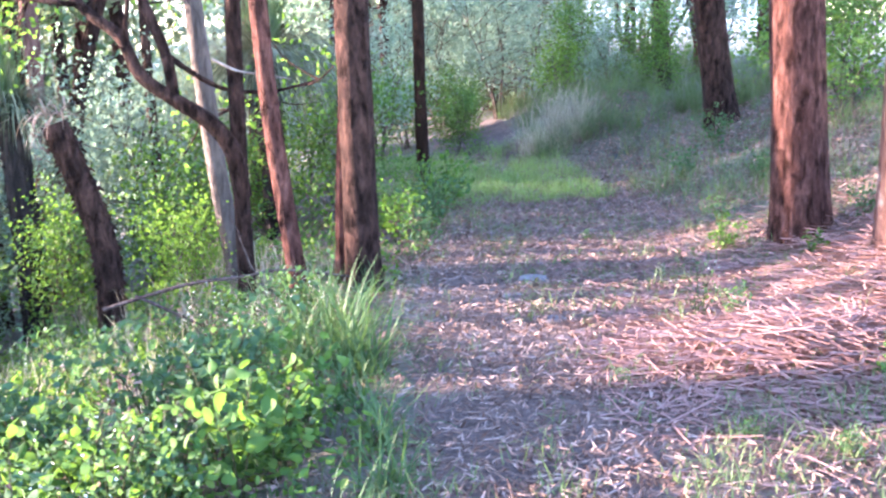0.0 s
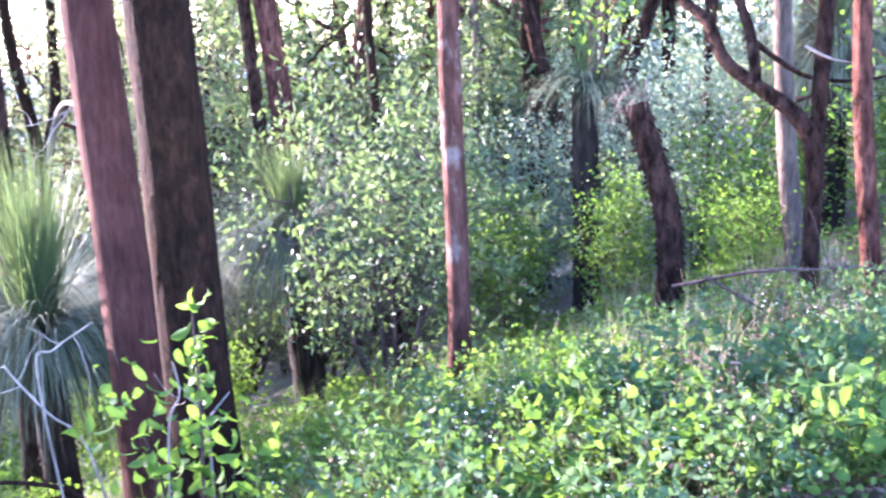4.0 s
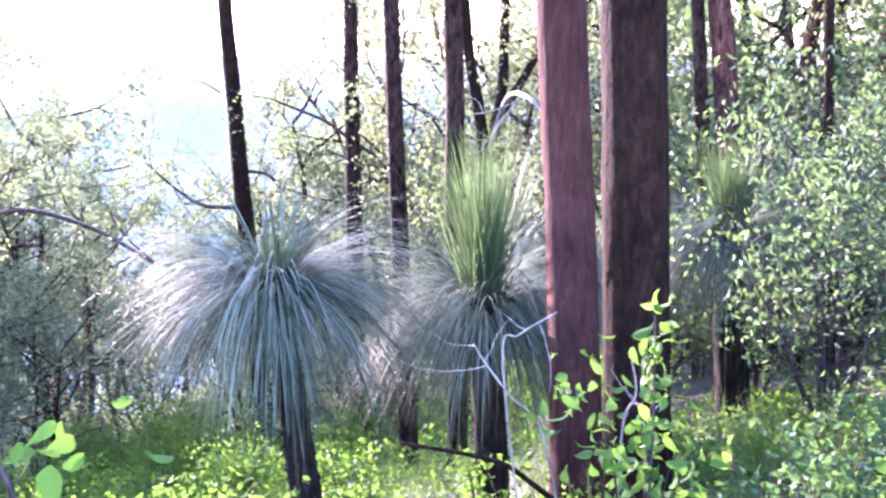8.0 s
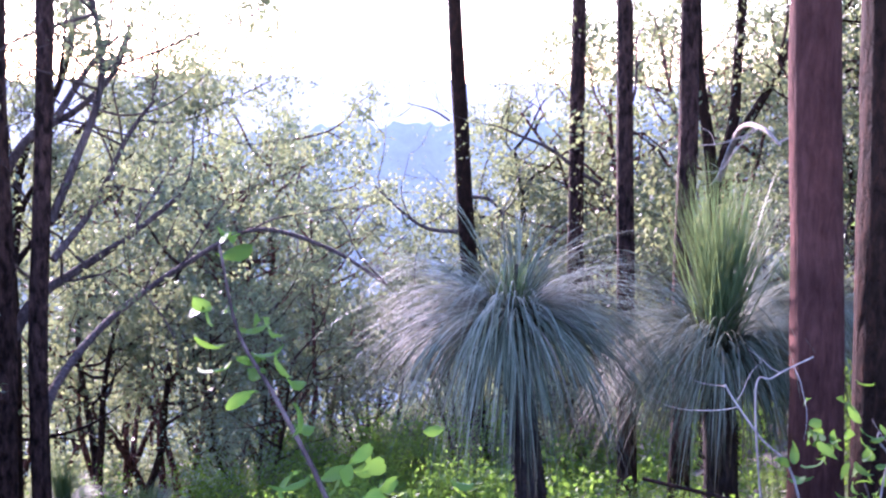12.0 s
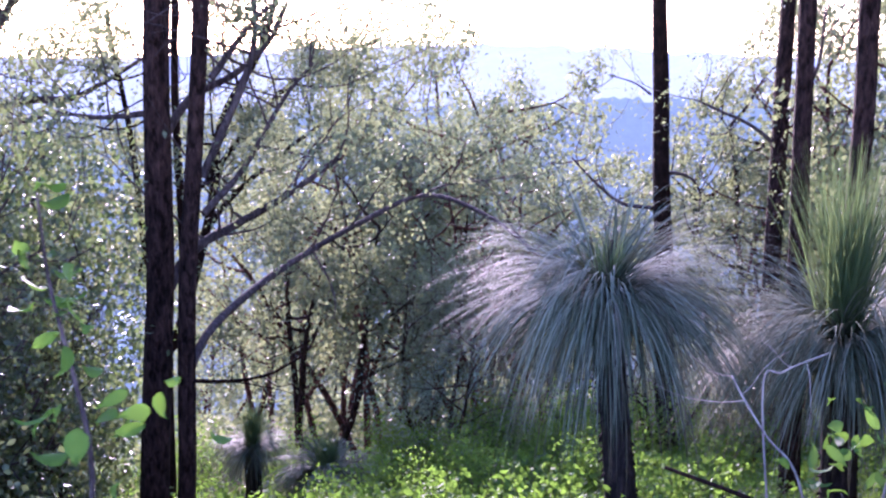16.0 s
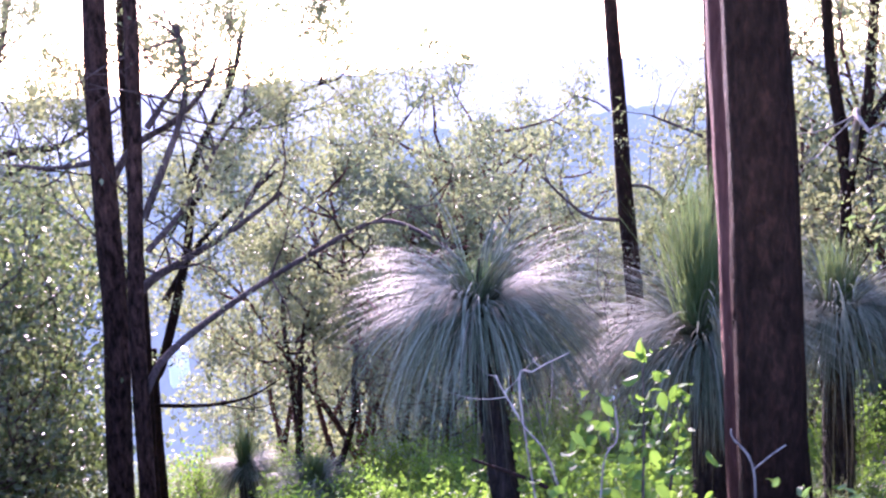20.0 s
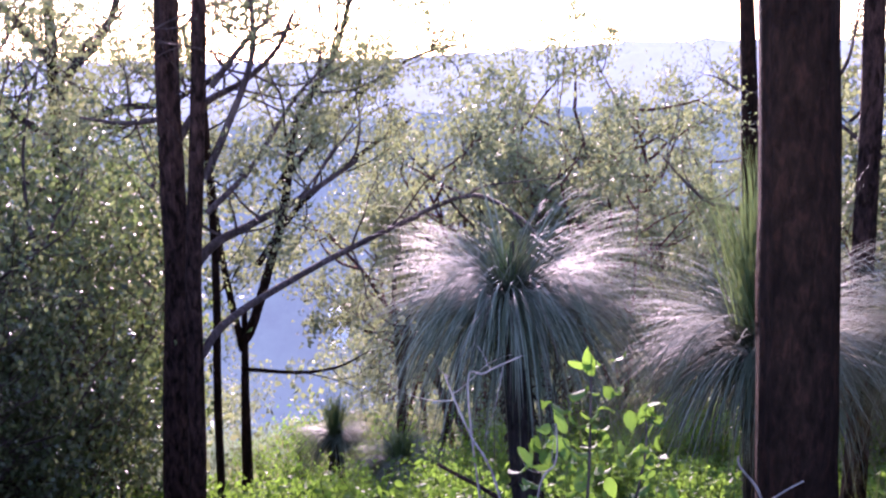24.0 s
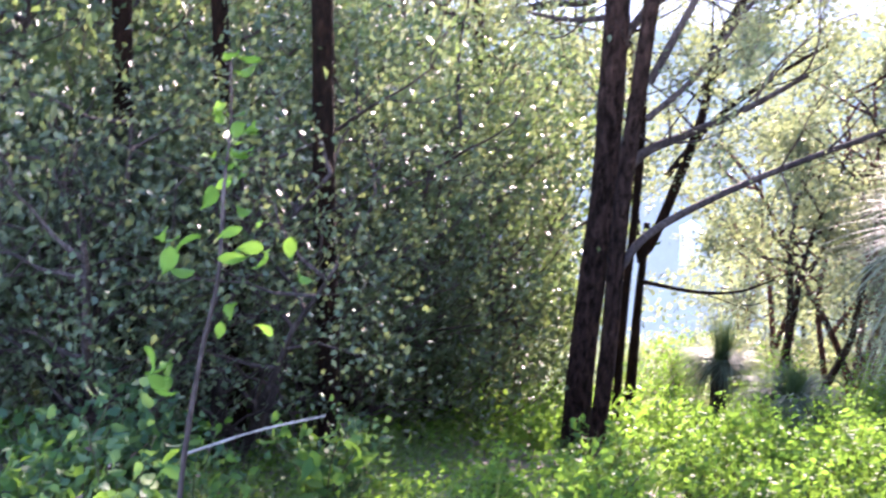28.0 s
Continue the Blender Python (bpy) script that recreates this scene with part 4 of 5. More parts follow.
# down the slope towards the valley
for x, y, k, s in [(-19.75, 7.43, 5, 0.95), (-18.5, 9.15, 5, 0.85), (-17.2, 5.4, 6, 0.8), (-22, 9.5, 6, 0.95), (-18.0, 15.0, 6, 0.9), (-24, 7.8, 5, 1.0), (-15.2, 12.6, 5, 0.7),
                   (-23.5, -1.2, 5, 1.05), (-17.5, 1.0, 6, 0.95), (-18.5, -1.5, 5, 1.1), (-13.2, -0.8, 1, 1.2), (-22, -3, 6, 1.2), (-12.6, 0.0, 3, 0.9), (-14.5, 13.0, 6, 0.9), (-12.0, 13.5, 5, 0.9),
                   (-9.5, 13.5, 6, 0.9), (-6.2, 13.0, 5, 1.3), (-7.6, 15.5, 6, 1.35), (-4.6, 15.5, 5, 1.3), (-3.4, 12.2, 6, 1.15), (-15.5, 16.5, 5, 1.1), (-11.5, 17, 6, 1.1), (-15.8, 7.2, 0, 0.8), (-14.8, 10.6, 0, 0.7), (-12.5, 11.8, 0, 0.8), (-11.3, 12.2, 1, 0.8), (-8.0, 11.8, 0, 0.9),
                   (-25, 10.5, 6, 1.1), (-19.4, 11.8, 0, 0.8), (-20.6, 11.7, 1, 0.85), (-13.5, 8.7, 4, 0.6), (-14.5, 7.6, 4, 0.6), (-13.0, 9.6, 4, 0.65), (-15.0, 9.0, 4, 0.7), (-14.2, 6.7, 4, 0.55), (-16.0, 8.2, 4, 0.75), (-15.6, 10.2, 4, 0.7), (-22.5, 13.6, 0, 1.0), (-20.5, 15.0, 0, 0.9)]:
    set_out(protos[k], x, y, rng.uniform(0, 360), s * 1.16)
for _ in range(40):
    d, a = rng.uniform(27, 60), radians(rng.uniform(15, 130))
    if 52 < math.degrees(a) < 61 or 81 < math.degrees(a) < 86:
        continue
    set_out(protos[int(rng.integers(5, 7))], -math.sin(a) * d, math.cos(a) * d, rng.uniform(0, 360), rng.uniform(1.1, 1.6))
for x, y, s in [(-9.5, 4.2, 0.5), (-10.3, 5.2, 0.55), (-8.8, 5.7, 0.5), (-9.2, 3.3, 0.45), (-7.0, 9.6, 0.6), (-6.4, 8.7, 0.55), (-8.2, 9.1, 0.6), (-7.6, 10.4, 0.7), (-12.2, 4.9, 0.5), (-13.2, 6.2, 0.6), (-14.6, 5.9, 0.7), (-16.2, 4.8, 0.8), (-15.4, 8.0, 0.75), (-17.2, 7.0, 0.85), (-12.6, 7.4, 0.5), (-13.8, 8.3, 0.6), (-18.2, 3.6, 0.9), (-17.6, 8.6, 0.9), (-11.6, 6.2, 0.42), (-16.6, 10.0, 0.8)]:
    set_out(protos[4], x, y, rng.uniform(0, 360), s)
# dark scrub on the shaded side
for x, y, k, s in [(-7.0, -0.75, 2, 0.8), (-7.8, -0.85, 3, 0.85), (-8.8, -0.6, 2, 0.8), (-9.6, -0.4, 3, 0.9), (-8.6, -1.6, 2, 1.1), (-6.2, -1.3, 2, 0.8), (-10.2, -1.9, 2, 1.3), (-7.0, -2.8, 3, 1.2), (-9.5, -3.5, 2, 1.4),
                   (-5.4, -2.4, 3, 1.0), (-11.2, -2.4, 3, 1.4), (-11.6, 0.2, 2, 1.0), (-12.5, -3.5, 6, 1.2), (-8.5, -5.5, 2, 1.5), (-6.5, -4.6, 3, 1.2), (-10.5, -5.5, 3, 1.4), (-12.5, -6.5, 6, 1.2), (-4.6, -4.2, 2, 1.0), (-15, -5, 6, 1.2)]:
    set_out(protos[k], x, y, rng.uniform(0, 360), s)
for x, y, s in [(-11.9, 0.75, 0.95), (-12.6, 0.2, 1.05), (-11.2, -0.3, 0.95), (-10.2, -0.6, 0.9), (-10.0, -2.6, 1.2), (-12.4, -1.6, 1.2), (-8.0, -2.4, 1.0)]:
    set_out(protos[9], x, y, rng.uniform(0, 360), s)
# scrub between the track and the pair
for x, y, s in [(-4.2, 12.6, 1.2), (-5.4, 13.8, 1.4), (-6.6, 11.8, 1.2), (-7.4, 13.4, 1.5)]:
    set_out(protos[10], x, y, rng.uniform(0, 360), s)
for x, y, s in [(-3.6, 6.9, 0.55), (-4.0, 7.7, 0.72), (-5.4, 9.4, 0.75)]:
    set_out(protos[10], x, y, rng.uniform(0, 360), s)
for x, y, k, s in [(-5.0, 10.5, 3, 0.8), (-2.7, 10.2, 11, 0.5), (-1.9, 9.9, 11, 0.55), (-3.8, 10.3, 11, 0.55), (-1.3, 8.6, 7, 0.55), (-1.6, 11.5, 11, 0.25), (-0.6, 13.0, 11, 0.35),
                   (-2.4, 13.5, 11, 0.5), (-4.5, 13.5, 11, 0.7), (-6.5, 12.5, 3, 1.0), (-7.2, 10.6, 3, 0.8), (0.0, 15.0, 11, 0.25), (-1.2, 16.5, 11, 0.35), (3.4, 18.0, 11, 0.8), (5.2, 16.6, 3, 1.1), (5.0, 12.2, 7, 0.9),
                   (4.2, 9.4, 7, 0.6), (6.2, 10.5, 3, 0.9), (4.6, 14.6, 11, 0.6), (-0.2, 9.2, 7, 0.6), (-0.3, 11.6, 11, 0.2), (-0.9, 10.0, 4, 0.5), (-2.2, 8.2, 7, 0.5), (-3.3, 8.6, 7, 0.55), (-1.2, 7.5, 4, 0.4), (0.55, 14.6, 7, 0.5), (1.25, 15.0, 7, 0.42), (-0.15, 14.2, 7, 0.45), (1.7, 16.6, 11, 0.35), (1.15, 13.2, 7, 0.36), (1.9, 15.6, 11, 0.55), (1.2, 16.8, 11, 0.6), (2.6, 17.5, 11, 0.75), (3.1, 13.8, 11, 0.25),
                   (6.0, 7.6, 3, 0.8), (5.2, 5.6, 7, 0.8), (0.2, 13.5, 11, 0.5), (2.6, 19.5, 11, 0.9), (0.5, 17.4, 11, 0.3), (1.6, 23, 11, 1.3), (3.0, 15.0, 7, 0.55), (3.6, 13.4, 7, 0.5), (2.6, 14.4, 4, 0.5)]:
    set_out(protos[k], x, y, rng.uniform(0, 360), s)
for _ in range(44):
    x, y = rng.uniform(-16, 12), rng.uniform(16.5, 38)
    if x < 3 and y < 20 or 0.28 < x / y < 0.5:
        continue
    k = (11, 11, 11, 11, 6)[int(rng.integers(0, 5))]
    set_out(protos[k], x, y, rng.uniform(0, 360), rng.uniform(0.8, 1.7) if k > 6 else rng.uniform(0.9, 1.3))
for _ in range(11):
    x, y = rng.uniform(-12, -5), rng.uniform(9.5, 17)
    set_out(protos[(8, 4, 8)[int(rng.integers(0, 3))]], x, y, rng.uniform(0, 360), rng.uniform(0.7, 1.1))
for _ in range(34):
    d, a = rng.uniform(19, 34), radians(rng.uniform(30, 100))
    x, y = -math.sin(a) * d, math.cos(a) * d + 1.5
    if -18 < x and 2.2 < y < 7.0:
        continue
    set_out(protos[8], x, y, rng.uniform(0, 360), rng.uniform(0.45, 0.8))
for _ in range(46):
    d, a = rng.uniform(14.5, 26), radians(rng.uniform(30, 98))
    x, y = -math.sin(a) * d, math.cos(a) * d + 1.5
    if -17.5 < x and 1.5 < y < 6.5:
        continue
    set_out(protos[(4, 4, 11)[int(rng.integers(0, 3))]], x, y, rng.uniform(0, 360), rng.uniform(0.4, 0.75))
for p in protos:
    discard(p)


# woods on the far slope
def far_woods(seed, count, d0, d1, per, size, lift, radius, low=False):
    rng = np.random.default_rng(seed)
    at = []
    for _ in range(count):
        d, a = math.sqrt(rng.uniform(d0 * d0, d1 * d1)), radians(rng.uniform(-5, 150))
        if not low and d < 75 and (52 < math.degrees(a) < 61 or 81 < math.degrees(a) < 86):
            continue
        x, y = -math.sin(a) * d, math.cos(a) * d
        z = float(land(x, y)) + lift * rng.uniform(0.5, 1.1)
        rr = radius * rng.uniform(0.6, 1.2)
        q = rng.normal(0, 1, (per, 3))
        q *= (rng.uniform(0.55, 1.0, per) / np.linalg.norm(q, axis=1))[:, None] * rr * np.array([1, 1, 0.9])
        at.append(q + np.array([x, y, z]))
    return leaves(Geo(), rng, np.concatenate(at), size, size * 0.42, size * 0.3, 0.2)


lone("far_woods", far_woods(3, 170, 28, 75, 420, 0.17, 5.0, 1.9), LEAF_GUM, "olive gum woods falling away to the valley", "woods", kind="stuff")
lone("far_woods", far_woods(6, 300, 24, 62, 420, 0.16, 1.4, 1.7), LEAF_GUM, "low olive scrub under the woods on the slope", "woods", kind="stuff")
lone("far_woods", far_woods(8, 620, 20, 90, 190, 0.17, 0.6, 1.4, True), LEAF_GUM, "low green scrub that covers the falling slope", "woods", kind="stuff")
lone("far_woods", far_woods(4, 1500, 70, 300, 110, 0.6, 6.0, 3.6), LEAF_GUM, "continuous gum woods deep in the valley", "woods", kind="stuff")


# a house far below
house = thing("house", ground_at(-193, 22.5), "small white house far down in the valley", "house")
house.matrix_basis = Matrix.Translation((-193.0, 22.5, -50.5))


def box(geo, x0, x1, y0, y1, z0, z1):
    v = [(x, y, z) for z in (z0, z1) for y in (y0, y1) for x in (x0, x1)]
    return geo.add(v, [(0, 2, 3, 1), (4, 5, 7, 6), (0, 1, 5, 4), (2, 6, 7, 3), (0, 4, 6, 2), (1, 3, 7, 5)])


WHITE, _, _, wp = shader("white_paint")
wp.inputs["Base Color"].default_value, wp.inputs["Roughness"].default_value = (0.8, 0.8, 0.78, 1), 0.5
part("wall", box(Geo(), -1.8, 1.8, -1.6, 1.6, -5, 1.0), WHITE, house, smooth=False)
part("roof", Geo().add([(-2.1, -1.9, 1.0), (2.1, -1.9, 1.0), (2.1, 1.9, 1.0), (-2.1, 1.9, 1.0), (-2.1, 0, 2.2), (2.1, 0, 2.2)], [(0, 1, 5, 4), (2, 3, 4, 5), (0, 4, 3), (1, 2, 5), (0, 3, 2, 1)]), WHITE, house, "pale metal roof", False)


# weeds at the edge of the track
def weed(seed, height, stems, per, material, size, label, heads=0, dry=0, reach=0.6):
    """A leafy herb: stems that lean out, leaves that spread level along them, some with flower heads or withered leaves."""
    rng = np.random.default_rng(seed)
    t = thing("weed", (0, 0, -60), label, "weed", "weeds")
    at, old, tops = [], [], []
    for s in range(stems):
        a = 2 * math.pi * (s + rng.uniform(0, 0.8)) / stems
        h = height * rng.uniform(0.55, 1.15)
        out = rng.uniform(0.1, reach) * height
        path = smooth_path([(0, 0, -0.08), (math.cos(a) * out * 0.4, math.sin(a) * out * 0.4, h * 0.6), (math.cos(a) * out, math.sin(a) * out, h)], 7)
        part("stem", tube(Geo(), path, [0.005 * (1 - 0.6 * i / 6) for i in range(7)], 4), STEM, t)
        at += [tuple(path[int(rng.integers(2, 7))]) for _ in range(per)]
        old += [tuple(path[int(rng.integers(1, 5))]) for _ in range(dry)]
        tops.append(tuple(path[-1]))
    part("foliage", leaves(Geo(), rng, at, size, size * 0.27, height * 0.1, 0.05, "fine", 0.3), material, t)["kind"] = "stuff"
    if dry:
        part("withered_leaf", leaves(Geo(), rng, old, size * 0.8, size * 0.2, height * 0.1, 0.4, True), LEAF_DRY, t, "withered brown leaves")["kind"] = "stuff"
    if heads:
        part("flower_head", leaves(Geo(), rng, [tops[int(i)] for i in rng.integers(0, len(tops), heads)], 0.014, 0.006, 0.03, 0.0), FLOWER, t, "small pale flower heads")["kind"] = "stuff"
    return t


weeds = [weed(1, 0.40, 6, 24, LEAF_VINE, 0.07, "leafy green weed with toothed leaves"), weed(2, 0.48, 6, 28, LEAF_HERB, 0.058, "taller leafy dark green weed below the track", dry=2),
         weed(3, 0.3, 6, 26, LEAF_LIME, 0.046, "low bright green sunlit weed"), weed(4, 0.45, 6, 26, LEAF_LIME, 0.055, "tall bright green weed on the slope"),
         weed(5, 0.42, 7, 9, LEAF_HERB, 0.032, "straggly weed with pale flower heads and brown stems", 18, 6), weed(6, 0.28, 7, 20, LEAF_HERB, 0.036, "low fine-leaved green herb", dry=2),
         weed(7, 0.36, 5, 12, LEAF_VINE, 0.09, "broad-leaved bright green weed", reach=0.8)]
WAY = [(r[1], r[2]) for r in ROWS]


def clear_of_way(x, y, gap):
    return all((x - a) ** 2 + (y - b) ** 2 > gap * gap for a, b in WAY)


def strew(seed, n, x0, x1, y0, y1, kinds, lo, hi, gap=1.6):
    """Weeds by chance over a stretch of the slope, none on the track."""
    rng = np.random.default_rng(seed)
    for _ in range(n):
        x, y, k = rng.uniform(x0, x1), rng.uniform(y0, y1), kinds[int(rng.integers(0, len(kinds)))]
        if x < float(verge_x(y)) - 0.3 and clear_of_way(x, y, gap):
            set_out(weeds[k], x, y, rng.uniform(0, 360), rng.uniform(lo, hi))


# the leafy bed close to the track, low at its edge
strew(31, 66, -2.6, -0.25, 2.6, 4.4, (0, 1, 6, 1, 4, 1, 5), 0.75, 1.05)
strew(32, 40, -0.9, 0.1, 2.8, 6.0, (4, 5, 5, 1, 4), 0.5, 0.85)
strew(33, 40, -2.6, -0.4, 4.4, 6.4, (1, 5, 2, 4, 2), 0.5, 0.8)
strew(34, 46, -4.2, -1.6, 3.0, 6.2, (3, 0, 2, 3, 1, 4), 0.55, 0.95)
strew(35, 22, -2.6, 0.4, 6.4, 9.0, (2, 3, 5, 2), 0.5, 0.9)
strew(36, 38, -7.5, -3.4, -1.0, 8.5, (0, 1, 2, 2, 3, 5), 0.45, 0.85)
strew(40, 24, -11, -7.2, 2.4, 6.4, (3, 2, 3), 1.1, 1.7)
strew(37, 26, -14, -8, 1.5, 7.5, (2, 2, 3, 3, 0), 1.0, 1.6)
strew(39, 44, -7.4, -4.4, 1.2, 5.4, (3, 2, 3, 0), 0.8, 1.25)
strew(38, 20, -5.6, -2.7, -1.0, 0.7, (0, 1, 1, 6), 0.9, 1.6, 2.2)
rng = np.random.default_rng(21)
for x, y, k, s in [(0.35, 7.3, 1, 0.7), (0.45, 8.0, 1, 0.9), (0.2, 7.7, 3, 0.9), (2.2, 6.6, 0, 0.5), (2.5, 5.9, 0, 0.35), (3.0, 8.2, 1, 0.6), (2.7, 9.2, 1, 0.7), (3.3, 10.2, 1, 0.8), (1.62, 5.25, 4, 0.7), (1.75, 5.1, 5, 0.7), (2.0, 4.0, 0, 0.35), (3.0, 7.2, 2, 0.6),
                   (0.55, 8.5, 1, 0.9), (0.7, 9.3, 0, 1.0), (0.5, 9.0, 3, 1.0), (1.95, 3.5, 2, 0.5), (1.55, 3.35, 5, 0.45), (1.3, 3.6, 5, 0.35), (1.0, 4.3, 5, 0.3), (2.15, 3.8, 6, 0.4), (2.7, 6.9, 5, 0.8), (2.9, 6.2, 1, 0.5), (2.4, 7.3, 5, 0.8), (1.2, 6.6, 5, 0.3), (1.5, 7.4, 5, 0.35)]:
    set_out(weeds[k], x, y, rng.uniform(0, 360), s)
for p in weeds:
    discard(p)


def ground_cover(seed, n, x0, x1, y0, y1, high, size, material, label):
    """Low creeping leaves that cover the slope in drifts."""
    rng = np.random.default_rng(seed)
    x, y = rng.uniform(x0, x1, n), rng.uniform(y0, y1, n)
    drift = np.sin(1.3 * x + 0.7 * y + seed) + np.sin(0.8 * y - 1.1 * x) + 0.7 * np.sin(3.3 * x + 2.1 * y)
    keep = (drift > -0.9 + rng.uniform(-0.8, 0.8, n)) & (x < verge_x(y) - 0.1)
    for a, b in WAY[::3]:
        keep &= (x - a) ** 2 + (y - b) ** 2 > 1.2
    x, y, drift = x[keep], y[keep], drift[keep]
    z = land(x, y) + rng.uniform(0.01, 1, len(x)) ** 1.4 * high * (0.55 + 0.25 * np.clip(drift, -1, 2))
    return lone("ground_cover", leaves(Geo(), rng, np.stack([x, y, z], 1), size, size * 0.36, 0.01, 0.0, True, 0.2), material, label, "ground cover", kind="stuff")


ground_cover(1, 60000, -9, 0.6, -5, 9, 0.24, 0.042, LEAF_VINE, "low green creeping weeds on the slope")
ground_cover(2, 26000, -9, -1.2, -1.5, 9, 0.34, 0.045, LEAF_LIME, "sunlit light green creeping weeds on the slope")
ground_cover(6, 34000, -30, -12, 2, 24, 0.55, 0.1, LEAF_LIME, "light green undergrowth under the trees")
ground_cover(4, 44000, -36, -14, -10, 22, 0.9, 0.13, LEAF_GUM, "olive undergrowth on the lower slope")
ground_cover(5, 16000, -20, -8, -12, 0, 0.7, 0.11, LEAF_DARK, "shaded undergrowth below the scrub")
ground_cover(3, 52000, -17, -8.5, -1, 11, 0.75, 0.075, LEAF_LIME, "bright green weeds in the sunny clearing")


def sapling(pts, r, n_pairs, material, size, label, first=0.3, seed=1, clusters=(), name="sapling"):
    """A thin stem through world points with leaves in pairs up its length."""
    o = Vector(pts[0])
    t = thing(name, o, label, "sapling")
    rng = np.random.default_rng(seed)
    path = smooth_path([Vector(p) - o for p in pts], 24)
    shoot = part("stem", tube(Geo(), path, [r * (1 - 0.65 * i / 23) for i in range(24)], 7, 0.06, seed), TWIG_DARK, t)
    at = [tuple(path[int(23 * (first + (1 - first) * k / (n_pairs - 1)))]) for k in range(n_pairs) for _ in range(3)]
    part("foliage", leaves(Geo(), rng, at, size, size * 0.28, size * 0.45, 0.15, "fine", 0.3), material, t)["kind"] = "stuff"
    for c, n, spread in clusters:
        for _ in range(n):
            part("leaf", leaves(Geo(), rng, [tuple(Vector(c) - o)], size, size * 0.28, spread, 0.1, "fine", 0.4), material, shoot, "soft broad leaf")
    return t


sapling([(-2.97, 3.5, -0.75), (-2.96, 3.5, -0.3), (-2.97, 3.52, 0.1), (-2.99, 3.53, 0.47)], 0.009, 16, LEAF_LIME, 0.085, "bright green sapling with paired leaves beside a trunk", 0.2, 3, [((-2.9, 3.6, -0.2), 22, 0.14)])
sapling([(-3.05, 3.6, -0.75), (-3.1, 3.7, -0.35), (-3.15, 3.8, 0.0), (-3.2, 3.82, 0.15)], 0.008, 12, LEAF_VINE, 0.085, "leafy green sapling beside a trunk", 0.15, 4, [((-3.15, 3.6, -0.12), 24, 0.13), ((-3.36, 3.46, 0.0), 20, 0.09)])
sapling([(-2.95, 3.4, -0.75), (-2.9, 3.2, -0.4), (-2.88, 3.1, -0.1), (-2.9, 3.05, 0.05)], 0.008, 12, LEAF_LIME, 0.08, "leafy bright green sapling on the slope", 0.15, 5, [((-2.8, 3.25, -0.3), 22, 0.14)])
sapling([(-2.4, 0.56, -0.72), (-2.44, 0.63, 0.05), (-2.56, 0.66, 0.4), (-2.66, 0.69, 0.62), (-2.83, 0.66, 0.83), (-2.97, 0.64, 0.96), (-3.03, 0.63, 1.15)], 0.009, 4, LEAF_LIME, 0.075, "thin leaning sapling with a few bright leaves", 0.7, 6, [((-2.66, 0.71, 0.66), 18, 0.1), ((-2.98, 0.64, 0.94), 8, 0.05), ((-2.52, 0.6, 0.36), 7, 0.05)])


def loose_branch(pts, r0, r1, label, name="fallen_branch", bark=None, seed=1, twigs=0):
    o = Vector(pts[0])
    rng = np.random.default_rng(seed)
    path = smooth_path([Vector(p) - o for p in pts], 5 * len(pts))
    geo, ends = Geo(), []
    tube(geo, path, [r0 + (r1 - r0) * i / (len(path) - 1) for i in range(len(path))], 8, 0.1, seed)
    for _ in range(twigs):
        branch(geo, rng, path[int(rng.integers(3, len(path)))], Vector(rng.normal(0, 1, 3)), rng.uniform(0.15, 0.4), r1 * 0.7, 0, ends, sides=5)
    return lone(name, geo, bark or TWIG, label, "branch", "fallen branches", where=o)


loose_branch([(-1.5, 6.15, 0.02), (-1.03, 6.14, 0.14), (-0.71, 6.13, 0.17), (-0.49, 6.12, 0.2), (-0.1, 6.3, 0.1)], 0.012, 0.007, "grey fallen branch propped in the weeds at the edge", bark=TWIG_DARK, twigs=2)
loose_branch([(-1.32, 6.15, 0.09), (-1.13, 6.12, 0.0), (-0.83, 6.07, -0.15)], 0.01, 0.007, "short grey fallen branch in the weeds", bark=TWIG_DARK, seed=2)
loose_branch([(1.30, 4.1, 0.05), (1.45, 4.0, 0.08), (1.55, 3.8, 0.06), (1.62, 3.5, 0.03)], 0.009, 0.006, "reddish crooked stick lying on the straw", bark=BARK_RED, seed=3, name="stick")
loose_branch([(-3.3, 3.4, -0.72), (-3.35, 3.28, -0.14), (-3.47, 3.21, 0.02), (-3.57, 3.16, 0.16), (-3.61, 3.14, 0.23)], 0.006, 0.003, "pale bare curved twig in the weeds", "dead_twig", seed=4, twigs=3)
loose_branch([(-3.45, 3.3, -0.75), (-3.51, 3.21, 0.17), (-3.47, 3.27, 0.27), (-3.37, 3.39, 0.36)], 0.005, 0.003, "pale bare twig in the weeds", "dead_twig", seed=5, twigs=2)
loose_branch([(-3.0, 3.3, -0.7), (-3.0, 3.34, -0.05), (-2.98, 3.4, 0.09), (-3.01, 3.41, 0.22)], 0.005, 0.003, "pale bare twig before a trunk", "dead_twig", seed=6, twigs=2)
loose_branch([(-3.3, 3.75, -0.8), (-3.6, 3.53, -0.5), (-3.74, 3.42, -0.4), (-4.1, 3.2, -0.35)], 0.016, 0.009, "dark fallen branch lying in the weeds", bark=BARK_DARK, seed=7)
loose_branch([(-3.62, 4.55, -0.95), (-3.65, 4.56, -0.5), (-3.7, 4.47, -0.33), (-3.7, 4.46, -0.28)], 0.007, 0.004, "pale forked twig against a dark trunk", "dead_twig", seed=8)
loose_branch([(-3.65, 4.56, -0.5), (-3.62, 4.64, -0.43), (-3.6, 4.72, -0.38)], 0.006, 0.003, "pale prong of a forked twig", "dead_twig", seed=9)
